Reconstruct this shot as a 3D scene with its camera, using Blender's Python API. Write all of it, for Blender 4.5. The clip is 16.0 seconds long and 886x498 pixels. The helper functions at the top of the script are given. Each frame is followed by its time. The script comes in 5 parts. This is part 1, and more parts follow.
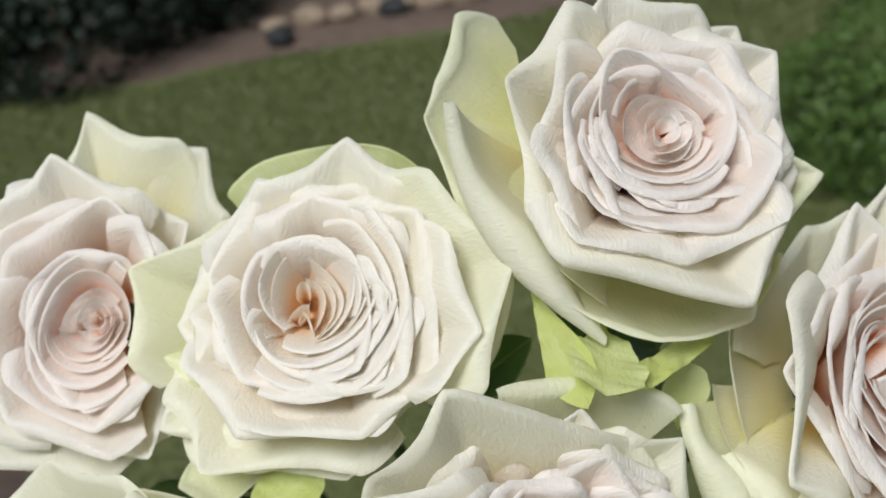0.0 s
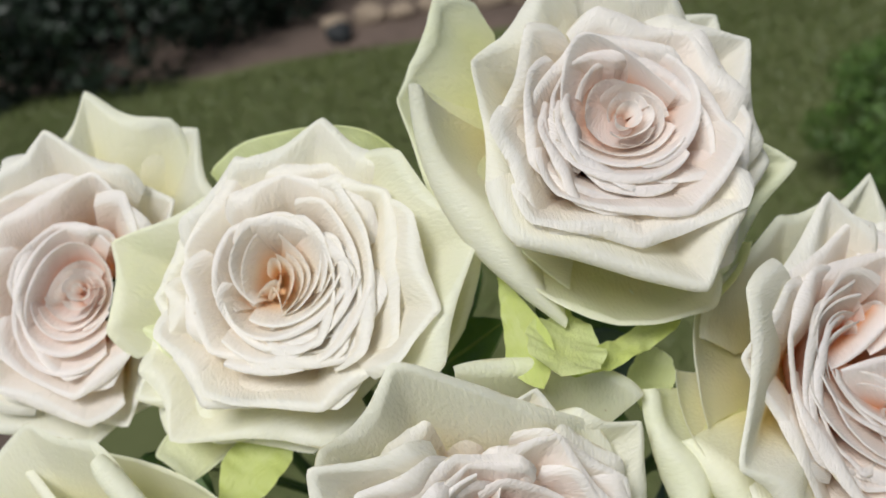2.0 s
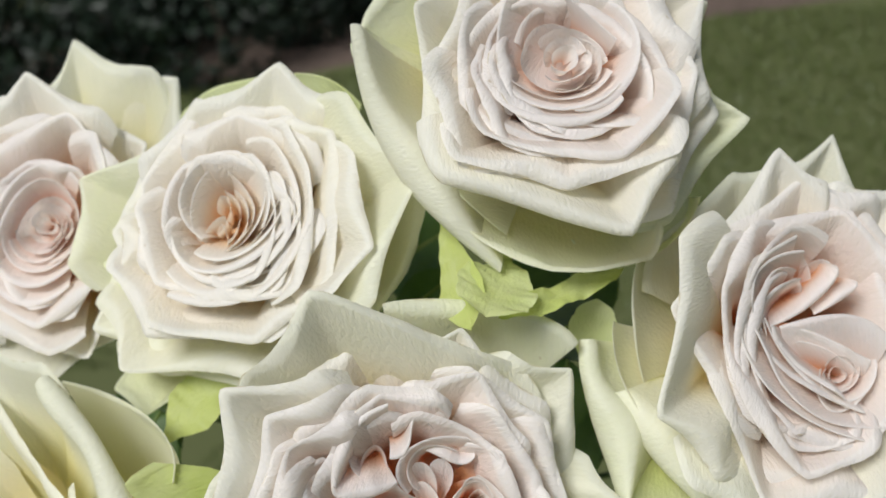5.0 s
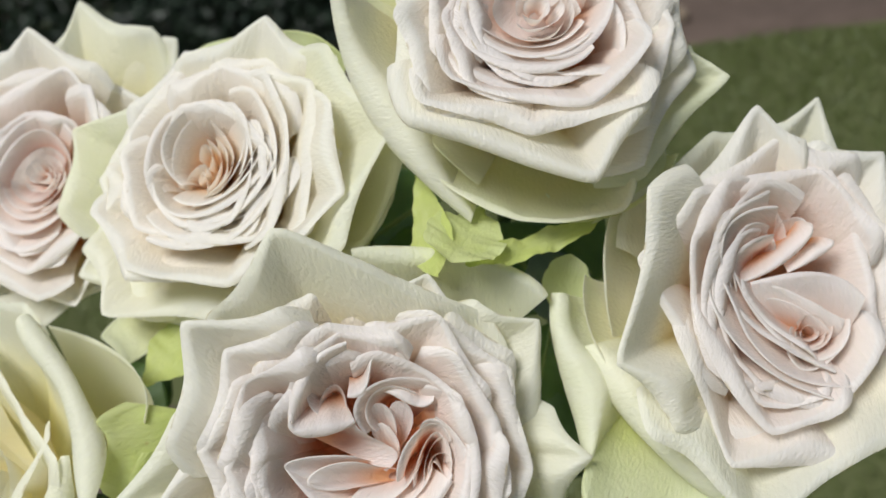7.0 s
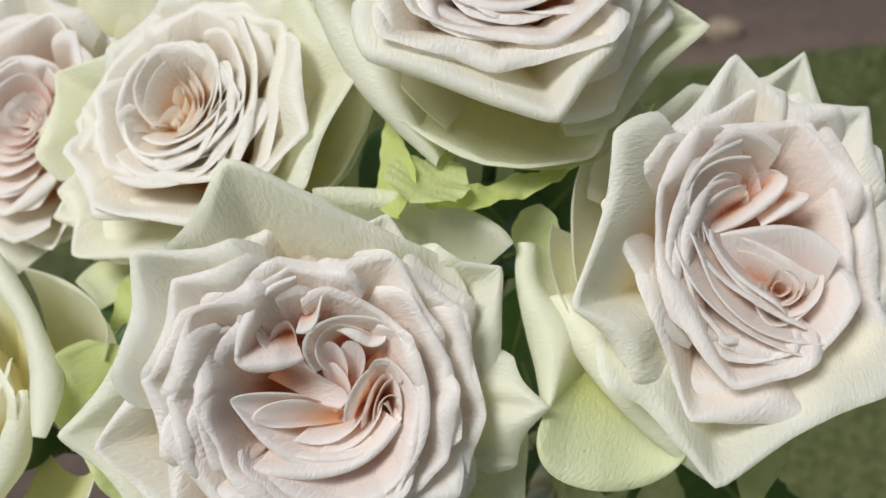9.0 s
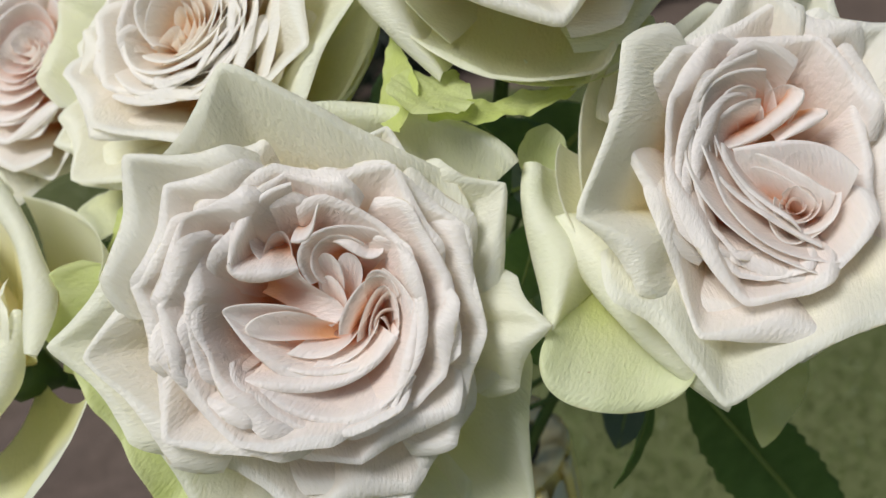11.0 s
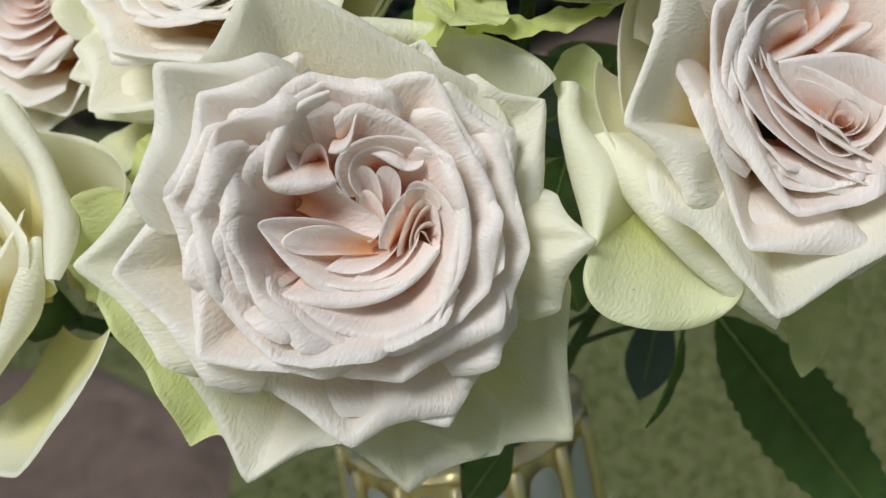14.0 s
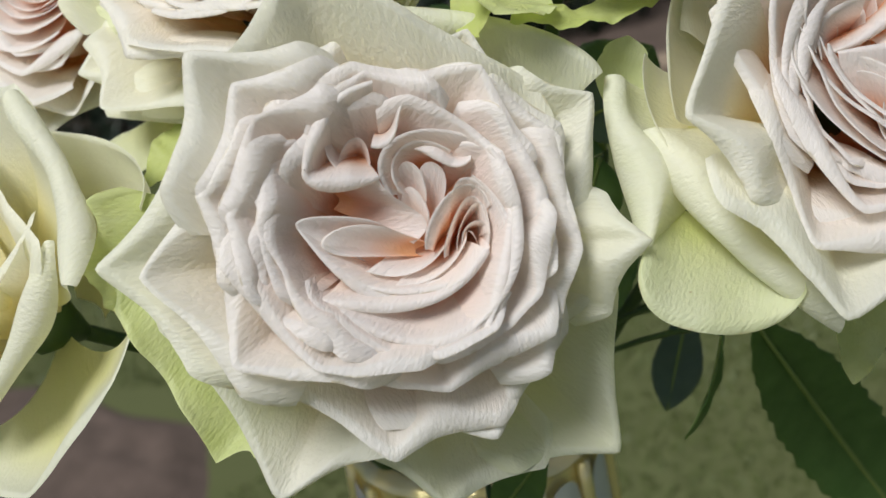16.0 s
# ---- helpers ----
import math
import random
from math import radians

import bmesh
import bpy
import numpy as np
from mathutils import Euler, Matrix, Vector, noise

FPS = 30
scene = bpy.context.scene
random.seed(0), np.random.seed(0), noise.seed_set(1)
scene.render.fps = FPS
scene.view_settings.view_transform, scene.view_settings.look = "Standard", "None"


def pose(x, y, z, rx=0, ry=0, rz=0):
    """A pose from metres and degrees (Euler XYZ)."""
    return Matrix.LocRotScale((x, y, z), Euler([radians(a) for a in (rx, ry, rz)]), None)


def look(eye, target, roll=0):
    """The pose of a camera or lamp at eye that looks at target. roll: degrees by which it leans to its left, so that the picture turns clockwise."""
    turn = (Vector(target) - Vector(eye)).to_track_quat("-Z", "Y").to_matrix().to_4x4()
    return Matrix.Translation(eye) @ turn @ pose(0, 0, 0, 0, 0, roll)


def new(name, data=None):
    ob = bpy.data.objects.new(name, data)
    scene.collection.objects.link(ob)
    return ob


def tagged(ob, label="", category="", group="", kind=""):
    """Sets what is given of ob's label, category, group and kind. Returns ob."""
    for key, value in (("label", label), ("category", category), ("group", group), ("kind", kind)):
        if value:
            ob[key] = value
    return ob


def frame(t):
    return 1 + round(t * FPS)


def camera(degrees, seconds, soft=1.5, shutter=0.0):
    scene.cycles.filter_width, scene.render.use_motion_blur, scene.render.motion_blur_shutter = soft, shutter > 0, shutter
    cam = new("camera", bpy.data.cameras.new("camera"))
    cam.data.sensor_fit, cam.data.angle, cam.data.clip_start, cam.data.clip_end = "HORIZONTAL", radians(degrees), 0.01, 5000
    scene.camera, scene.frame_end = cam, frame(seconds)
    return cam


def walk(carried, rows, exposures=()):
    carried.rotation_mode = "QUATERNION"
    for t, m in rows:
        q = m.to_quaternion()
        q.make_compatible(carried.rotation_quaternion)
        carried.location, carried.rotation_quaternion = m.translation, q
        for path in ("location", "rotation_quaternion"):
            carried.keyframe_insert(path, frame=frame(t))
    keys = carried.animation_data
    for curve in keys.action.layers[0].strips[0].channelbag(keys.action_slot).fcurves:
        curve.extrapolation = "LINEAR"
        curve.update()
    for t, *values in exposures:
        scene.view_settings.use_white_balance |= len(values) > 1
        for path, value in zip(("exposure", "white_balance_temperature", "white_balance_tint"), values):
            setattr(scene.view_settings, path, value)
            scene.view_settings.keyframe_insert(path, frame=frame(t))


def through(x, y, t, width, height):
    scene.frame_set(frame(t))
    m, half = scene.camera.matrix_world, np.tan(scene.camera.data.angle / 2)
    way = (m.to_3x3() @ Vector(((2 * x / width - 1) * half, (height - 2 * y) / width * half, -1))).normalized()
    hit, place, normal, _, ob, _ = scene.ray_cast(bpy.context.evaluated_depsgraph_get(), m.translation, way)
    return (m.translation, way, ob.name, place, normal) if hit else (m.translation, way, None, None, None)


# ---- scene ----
# ---- camera ----
cam = camera(45.0, 16.0)
cam.data.dof.use_dof = True
cam.data.dof.focus_distance = 0.27
cam.data.dof.aperture_fstop = 15.0
METRES, EYE, TILT, LEAN, TURN = 0.23, 1.35, -28.0, 10.0, 0.0
ROWS = [
    (0.0, 0.0, 0.0, 0.0, 0.0, 0.0, -0.0),
    (0.5, 0.0346, -0.013, -0.0035, 0.82, -0.01, -0.27),
    (1.0, 0.0708, -0.0179, -0.0089, 1.71, -0.04, -0.63),
    (1.5, 0.094, -0.0215, -0.0128, 2.42, -0.05, -0.98),
    (2.0, 0.1206, -0.0195, -0.0239, 3.18, -0.06, -1.37),
    (2.5, 0.1536, -0.0231, -0.0384, 3.91, -0.06, -1.78),
    (3.0, 0.1843, -0.0277, -0.0512, 4.65, -0.01, -2.19),
    (3.5, 0.211, -0.0289, -0.0632, 5.4, 0.03, -2.59),
    (4.0, 0.2425, -0.0247, -0.0725, 6.2, 0.04, -2.95),
    (6.5, 0.405, -0.0042, -0.1595, 10.01, 0.69, -4.64),
    (7.0, 0.425, -0.0021, -0.1789, 10.69, 0.87, -5.08),
    (7.5, 0.4476, 0.0054, -0.1969, 11.38, 1.04, -5.56),
    (8.0, 0.4769, 0.021, -0.2143, 12.07, 1.12, -6.05),
    (8.5, 0.5069, 0.0376, -0.2339, 12.73, 1.21, -6.5),
    (9.0, 0.5334, 0.0496, -0.253, 13.33, 1.31, -6.92),
    (11.5, 0.5712, 0.1118, -0.3818, 14.92, 1.8, -7.57),
    (12.0, 0.5698, 0.1125, -0.4011, 14.84, 1.91, -7.5),
    (12.5, 0.5654, 0.1166, -0.4177, 14.69, 2.0, -7.46),
    (13.0, 0.5503, 0.1188, -0.4405, 14.38, 2.18, -7.39),
    (13.5, 0.5258, 0.1206, -0.4589, 14.01, 2.31, -7.32),
    (14.0, 0.5025, 0.127, -0.4749, 13.59, 2.5, -7.25),
    (14.5, 0.4806, 0.1394, -0.4886, 13.19, 2.7, -7.18),
    (15.0, 0.4534, 0.1511, -0.4924, 12.74, 2.93, -7.07),
    (15.5, 0.4293, 0.1667, -0.4953, 12.35, 3.24, -6.99),
    (16.0, 0.4091, 0.177, -0.4982, 11.93, 3.61, -6.86),
]
walk(cam, [(t, pose(0, 0, EYE, TILT, LEAN, TURN) @ pose(METRES * x, METRES * y, METRES * z, 90 + pitch, roll, yaw)) for t, x, y, z, yaw, pitch, roll in ROWS])

# ---- light ----
world = bpy.data.worlds.new("sky")
scene.world = world
world.use_nodes = True
sky = world.node_tree.nodes.new("ShaderNodeTexSky")
sky.sky_type, sky.sun_disc = "NISHITA", False
SUN_UP, SUN_ROUND = 54.0, 200.0
sky.sun_elevation, sky.sun_rotation = radians(SUN_UP), radians(SUN_ROUND)
sky.dust_density, sky.air_density = 2.2, 1.0
world.node_tree.links.new(sky.outputs[0], world.node_tree.nodes["Background"].inputs[0])
world.node_tree.nodes["Background"].inputs[1].default_value = 0.062
sun = new("sun", bpy.data.lights.new("sun", "SUN"))
sun.data.energy, sun.data.angle, sun.data.color = 4.3, radians(26), (1.0, 0.99, 0.972)
scene.view_settings.exposure = -0.42
toward = Vector((math.sin(radians(SUN_ROUND)) * math.cos(radians(SUN_UP)),
                 math.cos(radians(SUN_ROUND)) * math.cos(radians(SUN_UP)), math.sin(radians(SUN_UP))))
sun.matrix_world = look(toward * 20, (0, 0, 0))


# ---- materials ----
class Nodes:
    """A small writer of node materials."""

    def __init__(self, name, roughness=0.6, metal=0.0):
        self.m = bpy.data.materials.new(name)
        self.m.use_nodes = True
        self.t = self.m.node_tree
        self.b = self.t.nodes["Principled BSDF"]
        self.b.inputs["Roughness"].default_value = roughness
        self.b.inputs["Metallic"].default_value = metal

    def add(self, kind, **inputs):
        n = self.t.nodes.new(kind)
        for k, v in inputs.items():
            n.inputs[k.replace("_", " ")].default_value = v
        return n

    def link(self, a, b):
        self.t.links.new(a, b)

    def noise(self, scale, detail=4.0, rough=0.55, vec=None):
        n = self.add("ShaderNodeTexNoise", Scale=scale, Detail=detail, Roughness=rough)
        if vec:
            self.link(vec, n.inputs["Vector"])
        return n.outputs["Fac"]

    def ramp(self, fac, *stops):
        n = self.t.nodes.new("ShaderNodeValToRGB")
        r = n.color_ramp
        while len(r.elements) < len(stops):
            r.elements.new(0.5)
        for e, (p, c) in zip(r.elements, stops):
            e.position, e.color = p, (*c, 1)
        self.link(fac, n.inputs[0])
        return n.outputs[0]

    def mix(self, fac, a, b, blend="MIX"):
        n = self.t.nodes.new("ShaderNodeMix")
        n.data_type, n.blend_type = "RGBA", blend
        for i, v in ((0, fac), (6, a), (7, b)):
            if isinstance(v, (int, float)):
                n.inputs[i].default_value = v
            elif isinstance(v, tuple):
                n.inputs[i].default_value = (*v, 1)
            else:
                self.link(v, n.inputs[i])
        return n.outputs[2]

    def math(self, op, a, b=0.0):
        n = self.t.nodes.new("ShaderNodeMath")
        n.operation = op
        for i, v in ((0, a), (1, b)):
            if isinstance(v, (int, float)):
                n.inputs[i].default_value = v
            else:
                self.link(v, n.inputs[i])
        return n.outputs[0]

    def uv(self, layer):
        n = self.t.nodes.new("ShaderNodeUVMap")
        n.uv_map = layer
        return n.outputs[0]

    def stretch(self, vec, sx, sy, sz=1.0):
        n = self.t.nodes.new("ShaderNodeMapping")
        n.inputs["Scale"].default_value = (sx, sy, sz)
        self.link(vec, n.inputs["Vector"])
        return n.outputs[0]

    def bump(self, height, strength, distance, after=None):
        n = self.add("ShaderNodeBump", Strength=strength, Distance=distance)
        self.link(height, n.inputs["Height"])
        if after:
            self.link(after, n.inputs["Normal"])
        self.link(n.outputs[0], self.b.inputs["Normal"])
        return n.outputs[0]

    def colour(self, c):
        self.link(c, self.b.inputs["Base Color"])

    def glow_through(self, colour, amount, normal=None):
        """Lets light pass through a thin leaf or petal."""
        tr = self.t.nodes.new("ShaderNodeBsdfTranslucent")
        self.link(colour, tr.inputs["Color"])
        if normal:
            self.link(normal, tr.inputs["Normal"])
        mx = self.add("ShaderNodeMixShader")
        mx.inputs[0].default_value = amount
        self.link(self.b.outputs[0], mx.inputs[1])
        self.link(tr.outputs[0], mx.inputs[2])
        self.link(mx.outputs[0], self.t.nodes["Material Output"].inputs[0])


def petal_material():
    k = Nodes("rose_petal", 0.45)
    flat, look_uv = k.uv("metres"), k.uv("along")
    sep = k.t.nodes.new("ShaderNodeSeparateXYZ")
    k.link(look_uv, sep.inputs[0])
    tone, along = sep.outputs[0], sep.outputs[1]
    blotch = k.math("MULTIPLY", k.math("SUBTRACT", k.noise(70, 3, vec=flat), 0.5), 0.22)
    tint = k.math("ADD", tone, blotch)
    lip = k.ramp(tint, (0.0, (0.958, 0.932, 0.926)), (0.14, (0.954, 0.944, 0.922)), (0.32, (0.95, 0.95, 0.88)),
                 (0.6, (0.92, 0.945, 0.77)), (0.85, (0.82, 0.89, 0.53)), (1.0, (0.62, 0.71, 0.24)))
    # Foot tints: own peach and green, deepened to paint the recesses' shade and glow.
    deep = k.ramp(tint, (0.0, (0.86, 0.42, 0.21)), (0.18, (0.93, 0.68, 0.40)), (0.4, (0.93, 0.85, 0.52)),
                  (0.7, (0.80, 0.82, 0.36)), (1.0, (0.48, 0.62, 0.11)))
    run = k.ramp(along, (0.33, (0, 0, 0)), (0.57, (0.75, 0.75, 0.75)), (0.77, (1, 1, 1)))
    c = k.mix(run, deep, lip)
    veins = k.noise(1.0, 3, 0.6, k.stretch(flat, 900, 60))
    c = k.mix(k.ramp(veins, (0.45, (0, 0, 0)), (0.75, (0.10, 0.10, 0.10))), c, (0.74, 0.72, 0.46))
    marks = k.ramp(k.noise(260, 2, 0.5, flat), (0.76, (0, 0, 0)), (0.82, (0.6, 0.6, 0.6)))
    c = k.mix(marks, c, (0.46, 0.33, 0.13))
    worn = k.math("MULTIPLY", k.ramp(along, (0.95, (0, 0, 0)), (1.0, (1, 1, 1))), k.ramp(k.noise(150, 2, 0.5, flat), (0.56, (0, 0, 0)), (0.66, (0.6, 0.6, 0.6))))
    c = k.mix(worn, c, (0.52, 0.42, 0.16))
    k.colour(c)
    crepe = k.noise(1.0, 2.0, 0.5, k.stretch(flat, 980, 480))
    pebbles = k.noise(1300, 2, 0.5, flat)
    both = k.math("ADD", crepe, k.math("MULTIPLY", pebbles, 0.25))
    n = k.bump(both, 0.5, 0.0008)
    k.b.inputs["Specular IOR Level"].default_value = 0.35
    k.b.inputs["Sheen Weight"].default_value = 0.12
    k.b.inputs["Sheen Roughness"].default_value = 0.4
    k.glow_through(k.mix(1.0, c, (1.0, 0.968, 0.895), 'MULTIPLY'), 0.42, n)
    return k.m


def leaf_material(name, dark, light, vein, through=0.2, rough=0.42):
    k = Nodes(name, rough)
    flat, look_uv = k.uv("metres"), k.uv("along")
    sep = k.t.nodes.new("ShaderNodeSeparateXYZ")
    k.link(look_uv, sep.inputs[0])
    c = k.ramp(k.noise(120, 5, vec=flat), (0.3, dark), (0.75, light))
    mid = k.math("ABSOLUTE", sep.outputs[0])
    c = k.mix(k.ramp(mid, (0.02, (1, 1, 1)), (0.07, (0, 0, 0))), c, vein)
    k.colour(c)
    k.bump(k.noise(1.0, 3, 0.6, k.stretch(flat, 300, 900)), 0.35, 0.0008)
    k.glow_through(c, through)
    return k.m


def plain_material(name, stops, scale, rough, bump=0.3, distance=0.002, metal=0.0, detail=6.0, wide=0.0):
    k = Nodes(name, rough, metal)
    where = k.t.nodes.new("ShaderNodeTexCoord").outputs["Object"]
    c = k.ramp(k.noise(scale, detail, 0.6, where), *stops)
    if wide:
        c = k.mix(0.45, c, k.ramp(k.noise(wide, 2, 0.5, where), *stops))
    k.colour(c)
    if bump:
        k.bump(k.noise(scale * 3, 4, 0.6, where), bump, distance)
    return k.m


def foliage_material(name, dark, light):
    k = Nodes(name, 0.5)
    r = k.t.nodes.new("ShaderNodeNewGeometry").outputs["Random Per Island"]
    c = k.ramp(r, (0.0, dark), (1.0, light))
    k.colour(c)
    k.glow_through(c, 0.25)
    return k.m


PETAL = petal_material()
LEAF = leaf_material("rose_leaf", (0.085, 0.180, 0.045), (0.135, 0.245, 0.068), (0.34, 0.42, 0.12))
LEAF_BACK = leaf_material("rose_leaf_underside", (0.085, 0.135, 0.105), (0.12, 0.18, 0.135), (0.10, 0.15, 0.09), 0.15, 0.6)
STEM = plain_material("rose_stem", ((0.3, (0.03, 0.07, 0.02)), (0.7, (0.06, 0.11, 0.03))), 90, 0.5, 0.2, 0.0005)
MIDRIB = plain_material("leaf_midrib", ((0.3, (0.17, 0.25, 0.07)), (0.7, (0.24, 0.33, 0.10))), 90, 0.5, 0.2, 0.0005)
GOLD = plain_material("vase_gold", ((0.3, (0.96, 0.80, 0.38)), (0.7, (1.0, 0.90, 0.54))), 60, 0.30, 0.15, 0.0006, 0.55)
PEARL = plain_material("vase_pearl", ((0.3, (0.70, 0.73, 0.80)), (0.7, (0.82, 0.85, 0.90))), 40, 0.25, 0.1, 0.0004, 0.25)
INSIDE = plain_material("vase_inside", ((0.3, (0.10, 0.10, 0.10)), (0.7, (0.20, 0.20, 0.20))), 40, 0.4, 0.1, 0.0004, 0.3)
GRASS = plain_material("lawn_soil", ((0.3, (0.088, 0.104, 0.035)), (0.7, (0.102, 0.117, 0.042))), 14, 0.95, 0.2, 0.01, wide=0.9)
BLADE = foliage_material("grass_blade", (0.106, 0.138, 0.040), (0.122, 0.158, 0.047))
SOIL = plain_material("bed_soil", ((0.3, (0.075, 0.055, 0.043)), (0.7, (0.155, 0.112, 0.090))), 18, 0.95, 0.8, 0.01, wide=2.0)
STONE = plain_material("edging_stone", ((0.3, (0.18, 0.14, 0.10)), (0.7, (0.34, 0.27, 0.20))), 24, 0.9, 0.6, 0.006)
POT = plain_material("dark_lump", ((0.3, (0.012, 0.014, 0.016)), (0.7, (0.03, 0.034, 0.036))), 30, 0.8, 0.6, 0.006)
# Shrub greens lowered well below leaf albedo, standing in for tree shade.
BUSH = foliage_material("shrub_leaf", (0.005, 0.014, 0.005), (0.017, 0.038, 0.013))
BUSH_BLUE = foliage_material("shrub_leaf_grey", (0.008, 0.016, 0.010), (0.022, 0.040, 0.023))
BOX = foliage_material("box_leaf", (0.05, 0.105, 0.02), (0.125, 0.22, 0.05))
# Nearly black leaf colour; the thicket's deep shade is put in here.
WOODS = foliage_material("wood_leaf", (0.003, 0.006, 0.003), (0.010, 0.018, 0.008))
BARK = plain_material("bark", ((0.3, (0.07, 0.055, 0.042)), (0.7, (0.14, 0.11, 0.085))), 12, 0.95, 0.8, 0.01)
OAK = plain_material("stand_wood", ((0.3, (0.12, 0.075, 0.04)), (0.7, (0.22, 0.15, 0.09))), 30, 0.6, 0.3, 0.002)


# ---- mesh helpers ----
def mesh_of(name, verts, faces, material, smooth=True):
    me = bpy.data.meshes.new(name)
    me.from_pydata([tuple(v) for v in verts], [], faces)
    me.materials.append(material)
    if smooth:
        me.polygons.foreach_set("use_smooth", [True] * len(me.polygons))
    me.update()
    return me


def under(ob, parent, label=""):
    ob.parent = parent
    return tagged(ob, label)


def part(name, bm, material, parent, label="", smooth=True):
    me = bpy.data.meshes.new(name)
    bm.to_mesh(me)
    bm.free()
    me.materials.append(material)
    if smooth:
        me.polygons.foreach_set("use_smooth", [True] * len(me.polygons))
    return under(new(name, me), parent, label)


def sheet(name, grid, flat, along, thick, material):
    """A thin sheet, solid where it has a thickness, from a grid of points (rows, columns, 3), with its lie in metres and its tint as maps."""
    nv, nu, _ = grid.shape
    dv = np.gradient(grid, axis=0)
    du = np.gradient(grid, axis=1)
    n = np.cross(du, dv)
    n /= np.maximum(np.linalg.norm(n, axis=2, keepdims=True), 1e-12)
    top = grid.reshape(-1, 3)
    low = (grid - n * thick).reshape(-1, 3)
    k = nv * nu
    i = np.arange(k).reshape(nv, nu)
    a, b, c, d = i[:-1, :-1].ravel(), i[:-1, 1:].ravel(), i[1:, 1:].ravel(), i[1:, :-1].ravel()
    up = np.stack([a, b, c, d], 1)
    down = np.stack([d, c, b, a], 1) + k
    ring = np.concatenate([i[0, :-1], i[:-1, -1], i[-1, :0:-1], i[:0:-1, 0]])
    nxt = np.roll(ring, -1)
    edge = np.stack([ring, ring + k, nxt + k, nxt], 1)
    if thick:
        faces, points = np.concatenate([up, down, edge]), np.concatenate([top, low])
    else:
        faces, points = up, top
    me = mesh_of(name, points, faces.tolist(), material)
    idx = faces.ravel() % k
    for layer, data in (("metres", flat), ("along", along)):
        me.uv_layers.new(name=layer).data.foreach_set("uv", data.reshape(-1, 2)[idx].astype(np.float32).ravel())
    return me


def bezier(p0, p1, p2, p3, v):
    w = 1 - v
    return w ** 3 * p0 + 3 * w * w * v * p1 + 3 * w * v * v * p2 + v ** 3 * p3


def ripple(seed, a, b, count=4):
    """Smooth waves over a map of metres, about -1 to 1."""
    rng = np.random.default_rng(seed)
    total = np.zeros_like(a)
    for i in range(count):
        f = rng.uniform(60, 170) * (1 + 0.5 * i)
        t = rng.uniform(0, 2 * math.pi)
        total += np.sin(f * (a * math.cos(t) + b * math.sin(t)) + rng.uniform(0, 6.28)) / (1 + 0.5 * i)
    return total / 2.0


SEED = [0]


